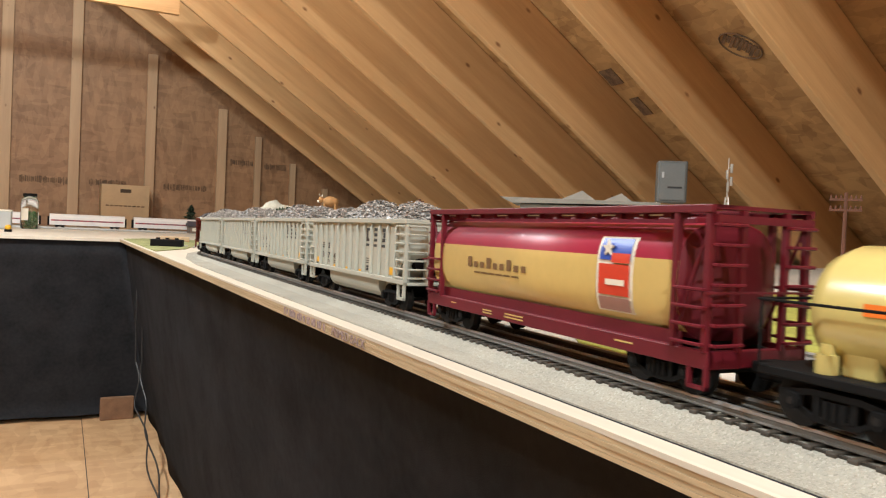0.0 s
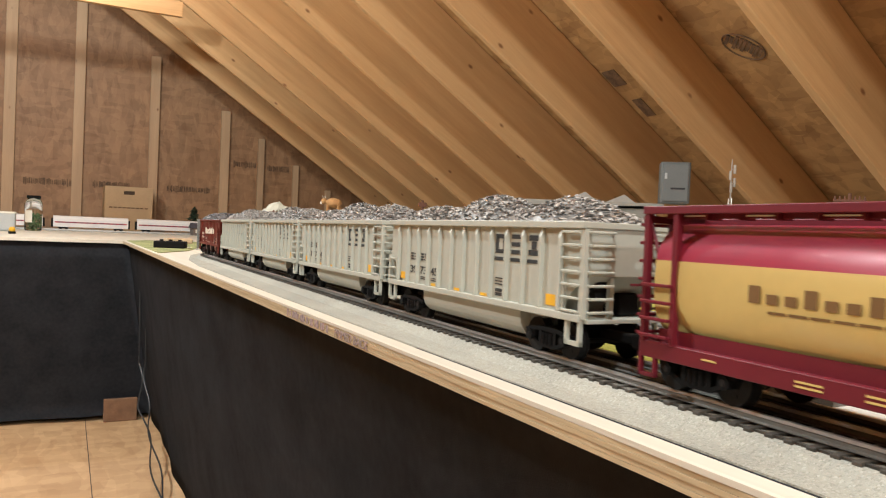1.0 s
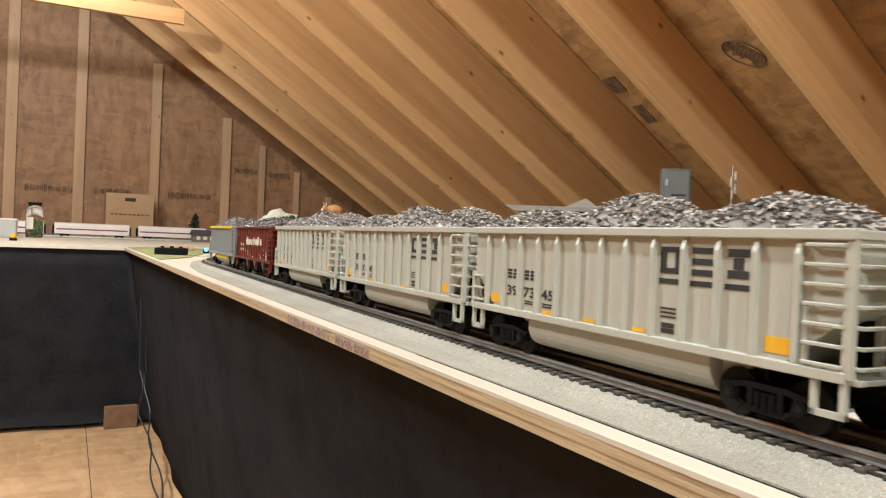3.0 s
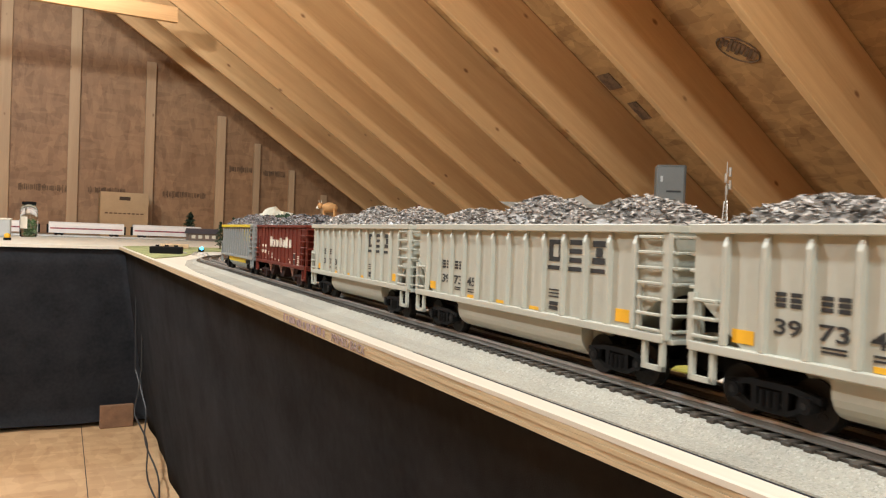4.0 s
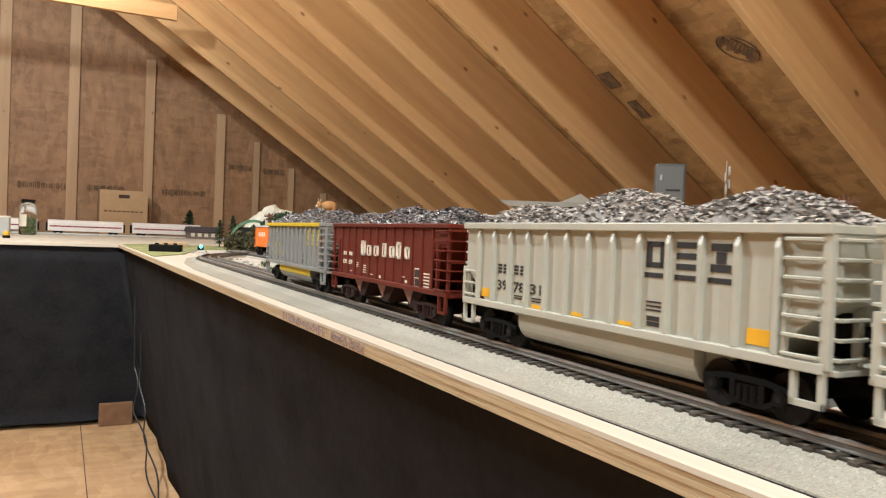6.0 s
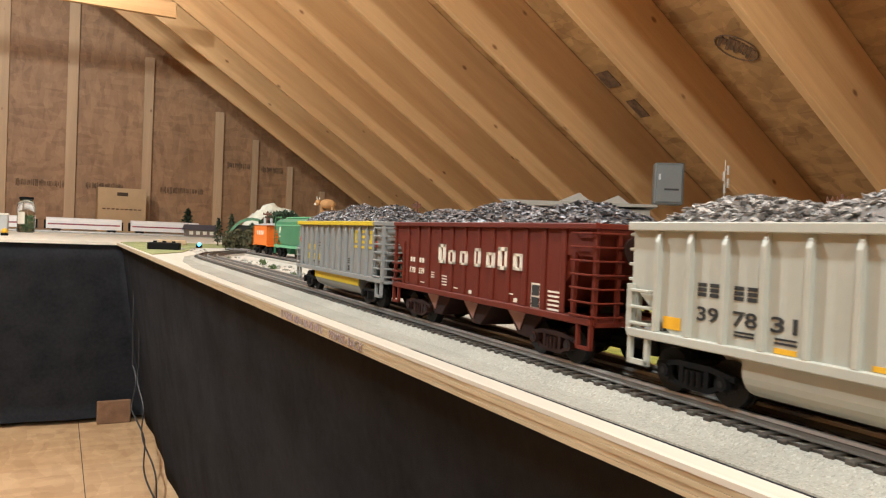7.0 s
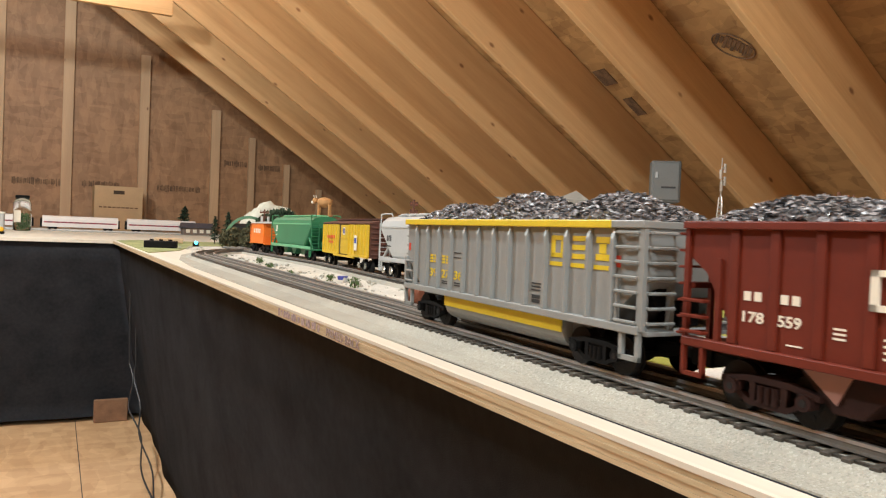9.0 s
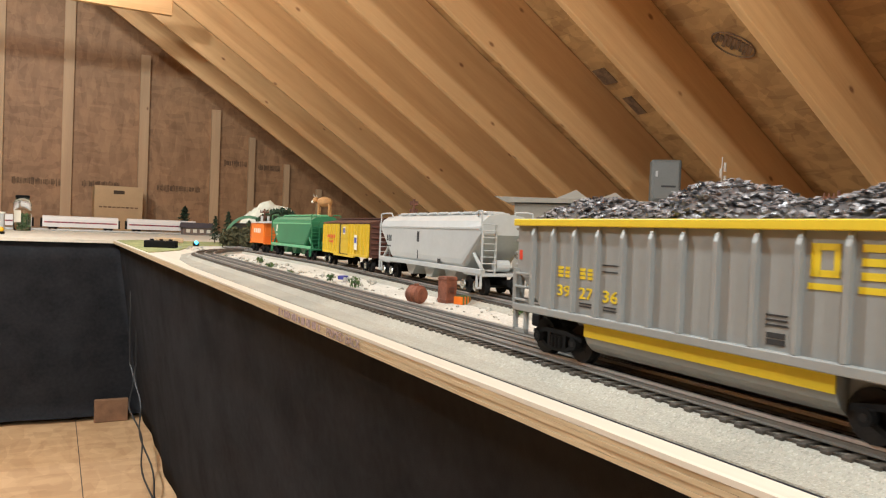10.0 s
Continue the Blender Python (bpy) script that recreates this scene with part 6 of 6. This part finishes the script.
MAST_STEEL = mat("bright_lattice_metal", (0.62, 0.60, 0.55), 0.3, metal=0.85)
mast = thing("radio_mast", "small bright metal lattice mast with dish antennas", "radio mast", pose(1.455, 1.30, GROUND, 0, 0, 20))
bm = bmesh.new()
wid = lambda z: 0.016 * (1 - 0.75 * min(1, z / 0.20))
for k in range(3):
    a = k * 2.0944
    wire(bm, [(wid(z) * math.cos(a), wid(z) * math.sin(a), z) for z in (0, 0.07, 0.14, 0.2)], 0.0017)
for i in range(10):
    z0, z1 = 0.10 + i * 0.01, 0.11 + i * 0.01
    for k in range(3):
        a, b = k * 2.0944, (k + 1) * 2.0944
        wire(bm, [(wid(z0) * math.cos(a), wid(z0) * math.sin(a), z0), (wid(z1) * math.cos(b), wid(z1) * math.sin(b), z1)], 0.0011, 5)
part("lattice", bm, MAST_STEEL, mast)
bm = bmesh.new()
rod(bm, (0, 0, 0.2), (0, 0, 0.296), 0.0024, 8, 0.0012)
part("antenna", bm, MAST_STEEL, mast)
for k, (dx, z) in enumerate(((-0.015, 0.255), (0.010, 0.272), (-0.009, 0.225), (0.011, 0.24))):
    bm = bmesh.new()
    rod(bm, (0, 0, z), (dx, -0.004, z), 0.0016, 6)
    rod(bm, (dx, -0.004, z - 0.011), (dx, -0.004, z + 0.011), 0.0038, 8)
    part("panel_antenna", bm, MAST_STEEL, mast)

BOX_GREY = mat("grey_enamel", (0.15, 0.155, 0.145), 0.5, var=0.08, scale=14, bump=0.05)
case = thing("breaker_box", "grey metal electrical box fixed under the rafters", "electrical box", pose(2.36, 2.42, EYE + 0.175, 0, 0, -38))
bm = bmesh.new()
box(bm, -0.062, 0.062, -0.05, 0.05, 0, 0.18, 0.006)
part("case", bm, BOX_GREY, case)
bm = bmesh.new()
box(bm, -0.054, 0.054, -0.056, -0.050, 0.008, 0.172, 0.004)
door = part("door", bm, BOX_GREY, case)
bm = bmesh.new()
box(bm, -0.046, -0.036, -0.061, -0.056, 0.105, 0.130, 0.001)
part("latch", bm, LIGHT_GREY, door)
bm = bmesh.new()
box(bm, -0.02, 0.04, -0.0575, -0.056, 0.060, 0.068)
part("hinge_line", bm, DARK, door)

ROOF_GREY = mat("weathered_grey_card", (0.26, 0.25, 0.22), 0.85, var=0.12, scale=30, bump=0.15)
mill = thing("model_warehouse", "grey model warehouse with two pitched roof lights", "model building", pose(1.165, 1.5, TOP, 0, 0, -38))
bm = bmesh.new()
box(bm, -0.15, 0.17, -0.06, 0.10, 0, 0.165, 0.001)
part("wall", bm, ROOF_GREY, mill)
bm = bmesh.new()
prism(bm, [(-0.20, 0.180), (0.185, 0.178), (0.185, 0.172), (-0.17, 0.166)], "y", -0.075, 0.11)
part("roof_slab", bm, ROOF_GREY, mill)
for x, wd, h in ((-0.01, 0.045, 0.026), (0.085, 0.038, 0.022)):
    bm = bmesh.new()
    a = [bm.verts.new(p) for p in ((x - wd, -0.05, 0.178), (x + wd, -0.05, 0.178), (x + wd, 0.06, 0.178), (x - wd, 0.06, 0.178))]
    t0, t1 = bm.verts.new((x + 0.01, -0.03, 0.178 + h)), bm.verts.new((x + 0.01, 0.05, 0.178 + h))
    for f in ((a[0], a[1], t0), (a[1], a[2], t1, t0), (a[2], a[3], t1), (a[3], a[0], t0, t1)):
        bm.faces.new(f)
    bm.faces.new(list(reversed(a)))
    bmesh.ops.recalc_face_normals(bm, faces=bm.faces[:])
    part("roof_light", bm, ROOF_GREY, mill)

# print on the plywood edge: the legible words, and bars for the rest
INK_EDGE = mat("violet_edge_ink", (0.30, 0.20, 0.24), 0.8, var=0.4, scale=300, second=(0.50, 0.38, 0.34))


def edge_word(text, y_far, y_near):
    cu = bpy.data.curves.new("edge_word", "FONT")
    cu.body, cu.size, cu.extrude = text, 0.0105, 0.0002
    ob = bpy.data.objects.new("edge_word", cu)
    dg = bpy.context.evaluated_depsgraph_get()
    scene.collection.objects.link(ob)
    dg.update()
    me = bpy.data.meshes.new_from_object(ob.evaluated_get(bpy.context.evaluated_depsgraph_get()))
    bpy.data.objects.remove(ob)
    xs = [v.co.x for v in me.vertices]
    k = (y_far - y_near) / (max(xs) - min(xs))
    me.transform(Matrix.Diagonal((k, 1, 1, 1)))
    me.materials.clear()
    me.materials.append(INK_EDGE)
    o = new("edge_print", me)
    o.parent = layout
    o.matrix_basis = Matrix(((0, 0, -1, EDGE_X - 0.0007), (-1, 0, 0, y_far), (0, 1, 0, TOP - 0.0108), (0, 0, 0, 1)))


edge_word("PRIMED BACK", 0.618, 0.538)
bm = bmesh.new()
rr = random.Random(8)
y = 0.775
while y > 0.632:
    wd = rr.uniform(0.003, 0.006)
    box(bm, EDGE_X - 0.0008, EDGE_X, y - wd, y, TOP - rr.uniform(0.0095, 0.0108), TOP - rr.uniform(0.0030, 0.0045))
    y -= wd + rr.choice((0.0018, 0.0018, 0.007))
part("edge_marks", bm, INK_EDGE, layout)

# ---- what moves ----


# seconds, metres gone, metres a second
RUN = [(0.0, 0.0, 0.246), (1.0, 0.2445, 0.242), (2.5, 0.599, 0.224), (5.5, 1.215, 0.19), (7.5, 1.572, 0.174), (10.0, 2.0, 0.169)]


def travel(t):
    """Metres that the slowing train has gone at t seconds."""
    for (t0, s0, v0), (t1, s1, v1) in zip(RUN, RUN[1:]):
        if t <= t1 or t1 == 10.0:
            h = t1 - t0
            u = (t - t0) / h
            return (s0 * (2 * u ** 3 - 3 * u * u + 1) + h * v0 * (u ** 3 - 2 * u * u + u) + s1 * (3 * u * u - 2 * u ** 3) + h * v1 * (u ** 3 - u * u))


def on_track(s):
    """Pose of a car whose middle is s along the line, set on its two trucks."""
    ax, ay, _ = on_line(s - 0.09)
    bx, by, _ = on_line(s + 0.09)
    return pose((ax + bx) / 2, (ay + by) / 2, RAIL, 0, 0, -math.degrees(math.atan2(bx - ax, by - ay)))


def motions():
    for car, s0 in TRAIN:
        walk(car, [(k * 0.25, on_track(s0 - travel(k * 0.25))) for k in range(41)])
        for tr in car.children:
            for w in tr.children:
                if w.get("roll"):
                    at = w.matrix_basis.translation.copy()
                    rows = []
                    for k in range(201):
                        t = k / 20
                        rows.append((t, Matrix.Translation(at) @ Matrix.Rotation(travel(t) / WHEEL_R, 4, "X")))
                    walk(w, rows)


motions()
